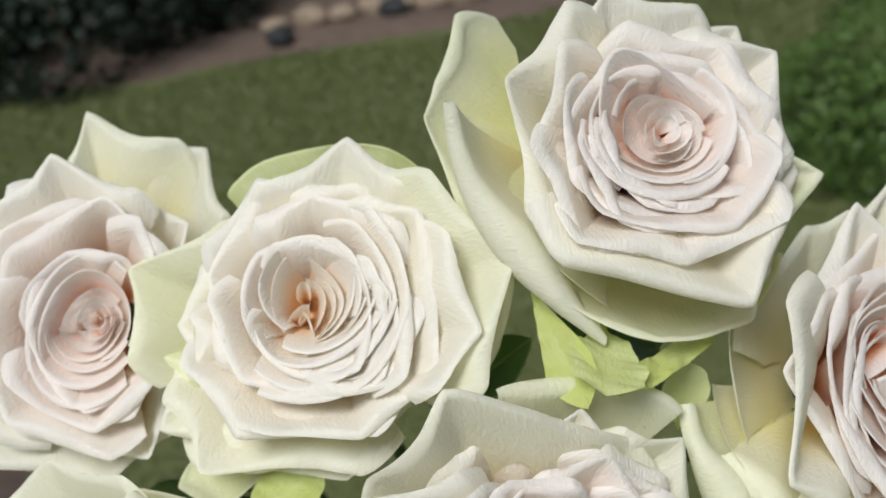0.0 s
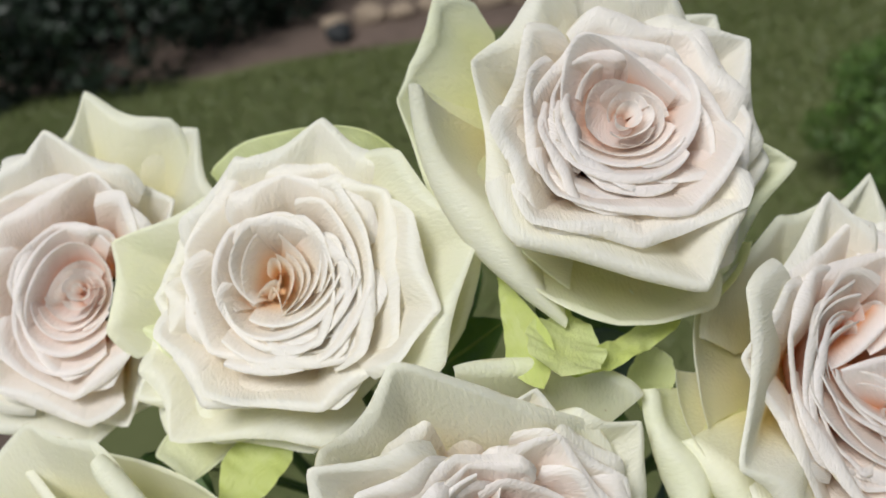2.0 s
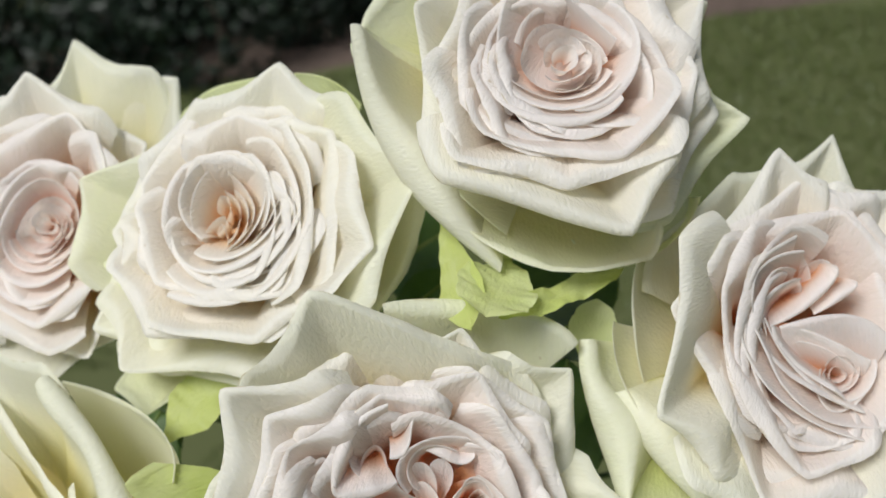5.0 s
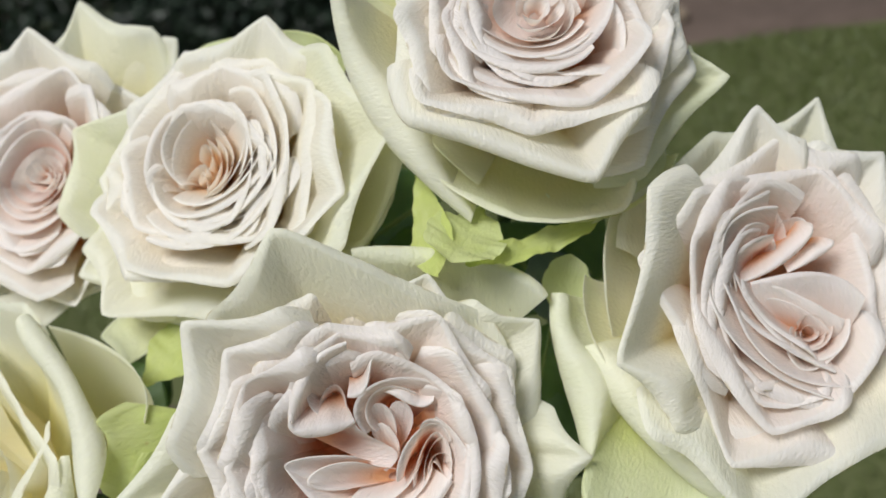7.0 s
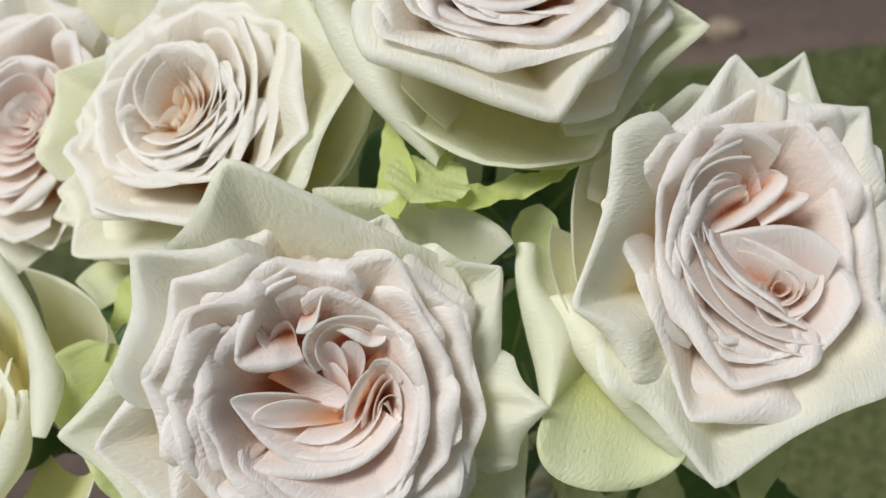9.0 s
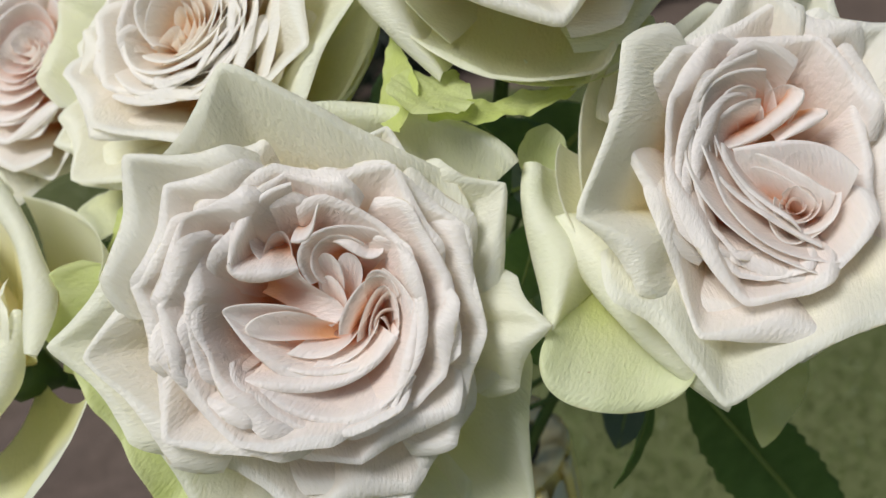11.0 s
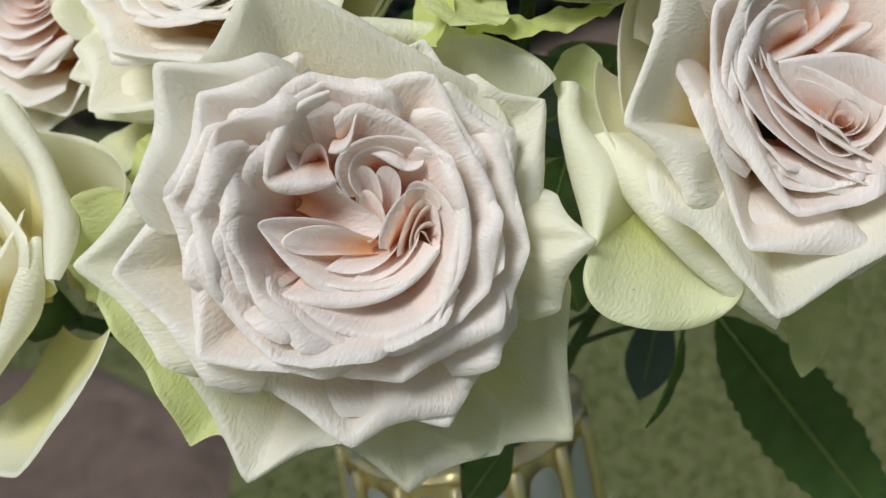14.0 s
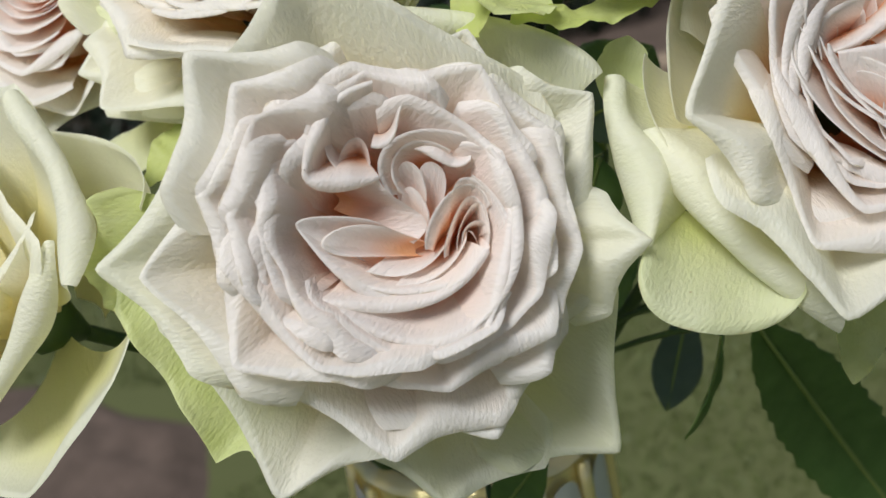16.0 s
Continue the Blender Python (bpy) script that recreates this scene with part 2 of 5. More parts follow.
def petal(rose, turn, reach, height, left, left_reach, right, right_reach, side=None, flare=0.8, tone=0.2, curl=125.0,
          roll=1.9, depth=34.0, at=(0.0, 0.0), wave=0.75, round_=None, name="petal", extra=0.4):
    """One petal, in millimetres and degrees about the rose's axis: the turn, reach and height of its tip, and how far
    its rim goes to either side. flare: 0 stands up as a cup, 1 lies open. curl: how far the rim rolls back.
    round_: 0 runs straight from tip to side, 1 in an arc."""
    SEED[0] += 1
    rng = np.random.default_rng(SEED[0])
    side = height if side is None else side
    if round_ is None:
        round_ = min(0.75, max(0.0, (0.95 - flare) * 2.2))
    nu, nb, nr = 61, 34, 15
    u = np.linspace(-1 - extra, 1 + extra, nu)
    s = np.sqrt(u * u + 0.0012) - 0.0346
    span = np.where(u < 0, left, right)
    ends = np.where(u < 0, left_reach, right_reach)
    f = np.clip(s, 0, 1)
    wide = np.radians(np.minimum(span, 85.0))
    straight = reach * ends * np.sin(wide) / (reach * np.sin(f * wide) + ends * np.sin((1 - f) * wide))
    straight = straight * (1 - 0.045 * np.sin(math.pi * f) * (1 - round_))
    rim = straight * (1 - round_) + (reach + (ends - reach) * f) * round_
    kink = np.interp(u, np.linspace(-1.5, 1.5, 9), rng.uniform(-1, 1, 9))
    rim = rim + kink * wave * 0.9 * np.clip(np.abs(u) * 3, 0, 1)
    over = np.clip(np.abs(u) - 1, 0, None) / max(extra, 1e-3)
    rim = rim * (1 - 0.10 * over ** 1.5)
    top = height + (side - height) * np.clip(np.abs(u), 0, 1) ** 1.5 - 4.0 * over ** 1.5 * (0.4 + flare)
    angle = radians(turn) + np.radians(u * span)
    wide_roll = roll * (1.0 + (0.25 if curl > 160 else 2.4 * flare) * flare)
    if curl == 125.0:
        curl = 125.0 - 42.0 * flare
    bow = wide_roll * rng.uniform(0.85, 1.2) * (1 + 0.25 * np.sin(u * 4 + rng.uniform(0, 6.28))) * (0.45 + 0.55 * np.clip(np.abs(u) * 1.4, 0, 1))
    bow = np.minimum(bow, rim * 0.30)
    # the angle at which the petal rises to its rim before it rolls back
    rise = np.radians(88.0 - 62.0 * flare + 8.0 * np.sin(u * 3 + rng.uniform(0, 6.28)))
    step = radians(curl) * (0.80 + 0.20 * np.cos(u * 3 + rng.uniform(0, 6.28))) * (1 - 0.2 * np.clip(s, 0, 1))
    out = bow * (np.sin(rise) + np.sin(np.minimum(step - rise, math.pi / 2)))
    v = np.linspace(0, 1, nb)[:, None]
    big = np.maximum(rim - out * 0.9, rim * 0.35)[None, :]
    low = -depth + height * 0.25
    tall = np.maximum(top[None, :] - low, 4.0)
    p0r, p0z = 0.4 + 0.04 * big, low + 0 * big
    p1r = big * (0.95 * (1 - flare) + 0.50 * flare)
    p1z = low + tall * (0.12 * (1 - flare) + 0.10 * flare)
    pull = np.minimum(0.45 * tall / np.maximum(np.sin(rise), 0.3), 0.5 * big / np.maximum(np.cos(rise), 0.15))
    r = bezier(p0r, p1r, big - pull * np.cos(rise), big, v)
    z = bezier(p0z, p1z, top[None, :] - pull * np.sin(rise), top[None, :] + 0 * big, v)
    rr, zz = [r], [z]
    cr, cz = r[-1].copy(), z[-1].copy()
    for i in range(nr):
        a = rise - step * (i + 0.5) / nr
        length = bow * step / nr * (1 - 0.25 * i / nr)
        cr, cz = cr + length * np.cos(a), cz + length * np.sin(a)
        rr.append(cr[None, :]), zz.append(cz[None, :])
    r, z = np.concatenate(rr), np.concatenate(zz)
    r = r * (rim / np.maximum(r.max(axis=0), 0.5))[None, :]
    rows = r.shape[0]
    along = np.linspace(0, 1, rows)[:, None] + 0 * r
    ang = angle[None, :] + 0 * r
    # near its foot a petal is narrow
    ang = radians(turn) + (ang - radians(turn)) * (0.55 + 0.45 * np.clip(along * 2.2, 0, 1))
    lie_a = np.cumsum(np.hypot(np.gradient(r, axis=0), np.gradient(z, axis=0)), axis=0) / 1000
    lie_b = (ang - radians(turn)) * np.maximum(r, 8) / 1000
    swell = ripple(SEED[0] + 500, lie_b * 1.3, lie_a * 0.7) * wave * np.clip(along * 1.6 - 0.5, 0, 1)
    folds = ripple(SEED[0] + 700, lie_b * 3.0, lie_a * 1.0)
    swell = swell + (0.5 - np.abs(folds)) * 0.16 * wave * np.clip(along * 1.6 - 0.5, 0, 1)
    ridge = np.exp(-(np.abs(u)[None, :] / 0.10)) * np.clip(along * 2 - 1, 0, 1) * 0.35
    swell = swell + ridge
    fine = ripple(SEED[0] + 900, lie_b * 4.2, lie_a * 7.0, 6) * 0.07 * np.clip(along * 1.6 - 0.4, 0, 1)
    z = z + (swell + fine) * 1.1
    r = r + (swell * 0.5 + fine) * (1 - 0.5 * flare)
    grid = np.stack([r * np.cos(ang) + at[0], r * np.sin(ang) + at[1], z], 2) / 1000
    shift = rng.uniform(-1, 1, 2)
    flat = np.stack([lie_b + shift[0], lie_a + shift[1]], 2)
    tint = np.stack([np.clip((tone if tone > 0.92 else tone * 0.84) + 0 * along, 0, 1), along], 2)
    me = sheet(name, grid, flat, tint, 0.0, PETAL)
    return under(new(name, me), rose)


def fold(rose, a, b, c, d, base, flare=0.5, curl=70.0, roll=0.8, tone=0.03, wave=0.35, low=0.3, pale=None):
    """An inner petal whose rim sweeps through four places about the rose, in millimetres, and narrows down to its base.
    Its lip rolls away from the base. low: how wide it is at the base."""
    SEED[0] += 1
    rng = np.random.default_rng(SEED[0])
    # Open sheets skip part of the dark foot tint that paints recess shade.
    pale = (0.0 if flare < 0.8 else 0.24) if pale is None else pale
    a, b, c, d, base = (np.array(p, float) for p in (a, b, c, d, base))
    nu, nb, nr = 49, 26, 9
    u = np.linspace(0, 1, nu)[:, None]
    rim = bezier(a, (-5 * a + 18 * b - 9 * c + 2 * d) / 6, (2 * a - 9 * b + 18 * c - 5 * d) / 6, d, u)
    rim[:, 2] += wave * np.interp(u[:, 0], np.linspace(0, 1, 7), rng.uniform(-1, 1, 7))
    start = base + low * (rim - rim.mean(axis=0)) * np.array([1, 1, 0.3])
    out = rim - start
    out[:, 2] = 0
    out /= np.maximum(np.linalg.norm(out, axis=1, keepdims=True), 1e-6)
    up = np.array([0.0, 0.0, 1.0])
    bow = (roll * (0.45 + 0.55 * np.sin(math.pi * u) ** 0.6) * (1 + 0.3 * np.sin(u * 7 + rng.uniform(0, 6.28))))
    rise = np.radians(86.0 - 66.0 * flare + 8 * np.sin(u * 5 + rng.uniform(0, 6.28)))
    step = radians(curl) * (0.85 + 0.15 * np.cos(u * 5 + rng.uniform(0, 6.28)))
    edge = rim - out * bow * (np.sin(rise) + np.sin(np.clip(step - rise, -1.5, math.pi / 2)))
    span = np.linalg.norm(edge - start, axis=1, keepdims=True)
    pull = 0.42 * span
    rows = [bezier(start, start + out * span * 0.25 * (0.3 + flare) + up * span * 0.12, edge - pull * (np.cos(rise) * out + np.sin(rise) * up), edge, v) for v in np.linspace(0, 1, nb)]
    p = rows[-1]
    for i in range(nr):
        w = rise - step * (i + 0.5) / nr
        p = p + bow * step / nr * (np.cos(w) * out + np.sin(w) * up)
        rows.append(p)
    grid = np.stack(rows)
    along = np.linspace(0, 1, nb + nr)[:, None] + 0 * grid[..., 0]
    lie_a = np.cumsum(np.linalg.norm(np.gradient(grid, axis=0), axis=2), axis=0) / 1000
    lie_b = np.cumsum(np.linalg.norm(np.gradient(grid, axis=1), axis=2), axis=1) / 1000
    grid[..., 2] += ripple(SEED[0] + 500, lie_b * 1.3, lie_a * 0.7) * wave * np.clip(along * 1.6 - 0.3, 0, 1)
    shift = rng.uniform(-1, 1, 2)
    flat = np.stack([lie_b + shift[0], lie_a + shift[1]], 2)
    tint = np.stack([tone + 0 * along, pale + (1 - pale) * along], 2)
    return under(new("petal", sheet("petal", grid / 1000, flat, tint, 0.0, PETAL)), rose)


def heart(rose, count, outer, inner, high, low, start, flare=0.25, tone=0.04, at=(0.0, 0.0),
          width=68.0, depth=30.0, curl=35.0, roll=0.7):
    """The small inner petals, one inside the other, turning in on themselves."""
    rng = random.Random(count * 100 + int(start))
    for i in range(count):
        f = i / max(count - 1, 1)
        turn = start + i * 137.5 + rng.uniform(-14, 14)
        rad = outer + (inner - outer) * f ** 0.85
        z = high + (low - high) * f + rng.uniform(-0.8, 0.8)
        w = width * rng.uniform(0.85, 1.2)
        petal(rose, turn, rad * rng.uniform(1.0, 1.08), z, w, rad * rng.uniform(0.86, 1.0), w * rng.uniform(0.8, 1.1),
              rad * rng.uniform(0.86, 1.0), side=z - rng.uniform(0.5, 2.5), flare=flare * (1 - f), tone=tone, curl=curl, roll=roll,
              depth=depth, at=at, wave=0.4, round_=0.8)


def rose_at(centre, axis, label):
    """An empty rose: x level, z along the flower's axis."""
    n = Vector(axis).normalized()
    x = Vector((0, 0, 1)).cross(n).normalized()
    y = n.cross(x)
    ob = new("rose", None)
    ob.empty_display_size = 0.02
    ob.matrix_world = Matrix.Translation(centre) @ Matrix((x, y, n)).transposed().to_4x4()
    return tagged(ob, label, "rose", "roses in the vase")


def tube(name, points, radii, material, sides=10):
    """A round stalk along points."""
    verts, faces = [], []
    pts = [Vector(p) for p in points]
    for i, p in enumerate(pts):
        d = (pts[min(i + 1, len(pts) - 1)] - pts[max(i - 1, 0)]).normalized()
        a = d.orthogonal().normalized()
        b = d.cross(a)
        for j in range(sides):
            w = 2 * math.pi * j / sides
            verts.append(p + (a * math.cos(w) + b * math.sin(w)) * radii[i])
    for i in range(len(pts) - 1):
        for j in range(sides):
            k = (j + 1) % sides
            faces.append((i * sides + j, i * sides + k, (i + 1) * sides + k, (i + 1) * sides + j))
    faces.append(tuple(reversed(range(sides))))
    faces.append(tuple(range((len(pts) - 1) * sides, len(pts) * sides)))
    return mesh_of(name, verts, faces, material)


def glide(p0, p1, p2, p3, count):
    return [bezier(Vector(p0), Vector(p1), Vector(p2), Vector(p3), i / (count - 1)) for i in range(count)]


VASE_AT = Vector((-0.0460, 0.3570, 0.9850))


def foot(rose, length=42.0, stem=STEM):
    """The green seat below the petals, and the stalk that runs down into the vase."""
    inv = rose.matrix_world.inverted()
    rings = [(2.0, -length + 16), (9.0, -length + 13), (10.0, -length + 7), (6.0, -length), (2.6, -length - 6)]
    verts, faces = [], []
    for r, z in rings:
        for j in range(14):
            w = 2 * math.pi * j / 14
            verts.append((r * math.cos(w) / 1000, r * math.sin(w) / 1000, z / 1000))
    for i in range(len(rings) - 1):
        for j in range(14):
            k = (j + 1) % 14
            faces.append((i * 14 + j, (i + 1) * 14 + j, (i + 1) * 14 + k, i * 14 + k))
    under(new("flower_base", mesh_of("flower_base", verts, faces, STEM)), rose, "green swollen flower base")
    top = Vector((0, 0, (-length - 3) / 1000))
    mouth = VASE_AT + Vector((0, 0, -0.03))
    wide = rose.matrix_world.translation - VASE_AT
    mouth = mouth + Vector((wide.x, wide.y, 0)).normalized() * 0.018
    end = inv @ (mouth + Vector((-wide.x * 0.12, -wide.y * 0.12, -0.12)))
    pts = glide(top, top + Vector((0, 0, -0.05)), inv @ (mouth + Vector((0, 0, 0.05))), end, 16)
    under(new("stalk", tube("stalk", pts, [0.0026] * 16, stem)), rose, "round green stalk")


# ---- ground and distance ----
def ground():
    bm = bmesh.new()
    bmesh.ops.create_grid(bm, x_segments=60, y_segments=60, size=300)
    for v in bm.verts:
        far = max(0, v.co.length - 30) / 270
        v.co.z = 1.5 * far * noise.noise(v.co * 0.02)
    me = bpy.data.meshes.new("ground")
    bm.to_mesh(me)
    bm.free()
    me.materials.append(GRASS)
    tagged(new("ground", me), "wide mown lawn in the shade", "lawn", kind="structure")


def blades(name, x0, x1, y0, y1, count, tall, material, label):
    """Grass, or any low blades, too many to count."""
    rng = np.random.default_rng(7)
    x, y = rng.uniform(x0, x1, count), rng.uniform(y0, y1, count)
    keep = (y < 4.62 + 0.08 * np.sin(x * 5)) & ~((x < -0.95 + 0.1 * np.sin(y * 7)) & (y < 2.15))
    near = np.minimum(np.minimum(x - x0, x1 - x), np.minimum(y - y0, y1 - y) * 1.3 + (y > 3.5) * 2)
    keep &= rng.uniform(0, 1, count) < np.clip(near / 0.9, 0, 1) ** 1.5
    x, y = x[keep], y[keep]
    n = len(x)
    a = rng.uniform(0, 2 * math.pi, n)
    h = tall * rng.uniform(0.5, 1.2, n)
    w = 0.0035 * (0.6 + 0.25 * y)
    lean = rng.normal(0, 0.6, (n, 2)) * h[:, None]
    p = np.zeros((n, 3, 3))
    p[:, 0] = np.stack([x - w * np.cos(a), y - w * np.sin(a), 0 * x], 1)
    p[:, 1] = np.stack([x + w * np.cos(a), y + w * np.sin(a), 0 * x], 1)
    p[:, 2] = np.stack([x + lean[:, 0], y + lean[:, 1], h], 1)
    me = mesh_of(name, p.reshape(-1, 3), np.arange(3 * n).reshape(-1, 3).tolist(), material, False)
    tagged(new(name, me), label, "grass", kind="stuff")


def bed(name, x0, x1, y0, y1, label, seed):
    """A low heap of bare soil with a wavy edge."""
    nx, ny = 70, 30
    verts, faces = [], []
    for j in range(ny + 1):
        for i in range(nx + 1):
            f, g = i / nx, j / ny
            x, y = x0 + (x1 - x0) * f, y0 + (y1 - y0) * g
            edge = min(f, 1 - f, g, 1 - g)
            wob = noise.noise((x * 1.7, y * 1.7, seed)) * 0.12
            fx, gy = 2 * f - 1, 2 * g - 1
            x, y = (x0 + x1) / 2 + (x1 - x0) / 2 * fx * math.sqrt(1 - gy * gy / 2.4), (y0 + y1) / 2 + (y1 - y0) / 2 * gy * math.sqrt(1 - fx * fx / 2.4)
            z = 0.035 * min(1, edge * 14) - 0.008 + 0.02 * noise.noise((x * 9, y * 9, seed)) * min(1, edge * 8)
            verts.append((x + wob * 0.5, y + wob, z))
    for j in range(ny):
        for i in range(nx):
            a = j * (nx + 1) + i
            faces.append((a, a + 1, a + nx + 2, a + nx + 1))
    tagged(new(name, mesh_of(name, verts, faces, SOIL)), label, "soil bed", kind="structure")


def lump(name, at, size, material, label, category, group="", seed=0, turn=0.0):
    bm = bmesh.new()
    bmesh.ops.create_icosphere(bm, subdivisions=3, radius=1)
    for v in bm.verts:
        k = 1 + 0.22 * noise.noise(v.co * 1.6 + Vector((seed * 7.3, 0, 0))) + 0.06 * noise.noise(v.co * 5 + Vector((0, seed, 0)))
        v.co = Vector((v.co.x * size[0] * k, v.co.y * size[1] * k, v.co.z * size[2] * k))
    me = bpy.data.meshes.new(name)
    bm.to_mesh(me)
    bm.free()
    me.materials.append(material)
    me.polygons.foreach_set("use_smooth", [True] * len(me.polygons))
    ob = new(name, me)
    ob.matrix_world = pose(*at, 0, 0, turn)
    return tagged(ob, label, category, group)


def crown_mesh(name, lumps, count, leaf, material, seed):
    """Many small leaves round a few uneven lumps (x, y, z, radius, height)."""
    rng = np.random.default_rng(seed)
    weight = np.array([l[3] ** 2 for l in lumps])
    pick = rng.choice(len(lumps), count, p=weight / weight.sum())
    d = rng.normal(0, 1, (count, 3))
    d /= np.linalg.norm(d, axis=1, keepdims=True)
    rad = rng.uniform(0.55, 1.0, count) ** 0.5 * (1 + 0.2 * np.sin(d[:, 0] * 6 + pick) * np.sin(d[:, 2] * 5 + d[:, 1] * 4))
    l = np.array(lumps)[pick]
    c = l[:, :3] + d * rad[:, None] * np.stack([l[:, 3], l[:, 3], l[:, 4]], 1)
    c[:, 2] = np.maximum(c[:, 2], 0.01)
    n = d + rng.normal(0, 0.7, (count, 3))
    n /= np.linalg.norm(n, axis=1, keepdims=True)
    a = np.cross(n, rng.normal(0, 1, (count, 3)))
    a /= np.linalg.norm(a, axis=1, keepdims=True)
    b = np.cross(n, a)
    s = (leaf * rng.uniform(0.6, 1.4, count))[:, None]
    p = np.stack([c - a * s, c - b * s * 0.5 + n * s * 0.15, c + a * s, c + b * s * 0.5 + n * s * 0.15], 1)
    return mesh_of(name, p.reshape(-1, 3), np.arange(4 * count).reshape(-1, 4).tolist(), material, False)


def shrub(at, lumps, count, leaf, material, label, seed, category="shrub", kind=""):
    ob = new("shrub", None)
    ob.matrix_world = pose(*at)
    tagged(ob, label, category, kind=kind)
    under(new("crown", crown_mesh("crown", lumps, count, leaf, material, seed)), ob)
    rng = random.Random(seed)
    for i in range(4):
        l = lumps[i % len(lumps)]
        tip = (l[0] + rng.uniform(-0.3, 0.3) * l[3], l[1] + rng.uniform(-0.3, 0.3) * l[3], l[2] + 0.3 * l[4])
        pts = glide((l[0] * 0.4, l[1] * 0.4, -0.02), (l[0] * 0.5, l[1] * 0.5, tip[2] * 0.4), (tip[0], tip[1], tip[2] * 0.7), tip, 8)
        under(new("branch", tube("branch", pts, [0.018 - 0.0018 * j for j in range(8)], BARK, 7)), ob)
    return ob


ground()
bed("soil_bed_far", -6.0, 6.0, 4.62, 7.4, "bare brown soil bed behind the lawn", 1.0)
bed("soil_bed_near", -3.2, -0.95, 0.6, 2.15, "reddish bare soil beside the lawn", 5.0)
blades("grass", -3.4, 3.2, 0.3, 4.7, 120000, 0.02, BLADE, "short green lawn grass")
rng = random.Random(4)
for i in range(7):
    x = -1.02 + i * 0.15 + rng.uniform(-0.02, 0.02)
    y = 5.0 + 0.03 * math.sin(i * 0.9) + rng.uniform(-0.02, 0.02)
    lump("edging_stone", (x, y, 0.055), (0.078 * rng.uniform(0.85, 1.15), 0.06, 0.055 * rng.uniform(0.8, 1.25)), STONE,
         "pale rounded stone edging the soil bed", "stone", "stones along the bed", i, rng.uniform(-20, 20))
lump("dark_mound", (-0.99, 4.80, 0.055), (0.065, 0.06, 0.05), POT, "small dark mound on the bare soil", "mound", seed=3)
lump("dark_mound", (-0.46, 4.95, 0.06), (0.075, 0.06, 0.05), POT, "small dark mound on the bare soil", "mound", seed=8)
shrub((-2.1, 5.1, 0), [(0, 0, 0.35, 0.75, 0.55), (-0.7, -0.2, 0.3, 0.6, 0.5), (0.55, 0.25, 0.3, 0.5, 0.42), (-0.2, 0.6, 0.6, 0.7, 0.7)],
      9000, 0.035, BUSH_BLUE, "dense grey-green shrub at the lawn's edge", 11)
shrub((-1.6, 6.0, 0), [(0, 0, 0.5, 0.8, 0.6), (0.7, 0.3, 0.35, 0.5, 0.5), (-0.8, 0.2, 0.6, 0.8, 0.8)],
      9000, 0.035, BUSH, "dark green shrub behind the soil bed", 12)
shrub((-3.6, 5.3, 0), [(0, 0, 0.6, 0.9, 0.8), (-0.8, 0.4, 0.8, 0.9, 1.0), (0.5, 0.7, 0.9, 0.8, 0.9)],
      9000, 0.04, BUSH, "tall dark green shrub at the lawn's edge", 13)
shrub((1.20, 2.85, 0), [(0, 0, 0.18, 0.42, 0.26), (-0.30, -0.22, 0.14, 0.26, 0.2), (0.35, 0.15, 0.2, 0.4, 0.28)],
      16000, 0.013, BOX, "low rounded box shrub on the lawn", 14)
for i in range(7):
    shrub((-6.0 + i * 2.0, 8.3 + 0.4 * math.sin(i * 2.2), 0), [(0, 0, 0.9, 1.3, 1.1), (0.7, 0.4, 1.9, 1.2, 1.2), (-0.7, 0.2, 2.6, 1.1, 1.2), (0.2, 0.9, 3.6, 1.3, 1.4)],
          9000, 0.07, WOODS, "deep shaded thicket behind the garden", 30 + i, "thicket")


def tree(at, tall, radius, label, seed):
    ob = new("tree", None)
    ob.matrix_world = pose(*at)
    tagged(ob, label, "tree")
    pts = glide((0, 0, -0.05), (0.03, 0, tall * 0.3), (-0.05, 0.02, tall * 0.6), (0.05, 0, tall), 12)
    under(new("trunk", tube("trunk", pts, [radius * (1 - 0.045 * j) for j in range(12)], BARK, 14)), ob)
    rng = random.Random(seed)
    lumps = []
    for i in range(6):
        a = i * 1.05
        tip = Vector((math.cos(a) * rng.uniform(0.8, 1.6), math.sin(a) * rng.uniform(0.8, 1.6), tall * rng.uniform(0.85, 1.25)))
        limb = glide(pts[7], pts[9], tip * 0.7 + Vector((0, 0, tall * 0.25)), tip, 8)
        under(new("limb", tube("limb", limb, [radius * (0.5 - 0.05 * j) for j in range(8)], BARK, 8)), ob)
        lumps.append((*tip, 1.0, 0.7))
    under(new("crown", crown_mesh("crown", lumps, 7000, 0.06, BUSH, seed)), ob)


tree((0.62, 5.75, 0), 3.2, 0.055, "slender tree trunk standing in the soil bed", 51)
tree((-0.35, 6.9, 0), 3.4, 0.07, "dark tree standing behind the soil bed", 52)

# ---- vase and stand ----
def lathe(rings, sides, squeeze=None):
    verts, faces = [], []
    for i, (r, z) in enumerate(rings):
        for j in range(sides):
            w = 2 * math.pi * j / sides
            q = r if squeeze is None else squeeze(i, w, r)
            verts.append((q * math.cos(w), q * math.sin(w), z))
    for i in range(len(rings) - 1):
        for j in range(sides):
            k = (j + 1) % sides
            faces.append((i * sides + j, i * sides + k, (i + 1) * sides + k, (i + 1) * sides + j))
    return verts, faces


VASE_TALL, MOUTH = 0.24, 0.0525


def vase_radius(z):
    """Outer radius at a height above the vase's foot."""
    f = z / VASE_TALL
    return MOUTH + 0.007 * math.sin(math.pi * min(1, (1 - f) * 0.62)) ** 1.0 - 0.012 * max(0, 0.25 - f) / 0.25


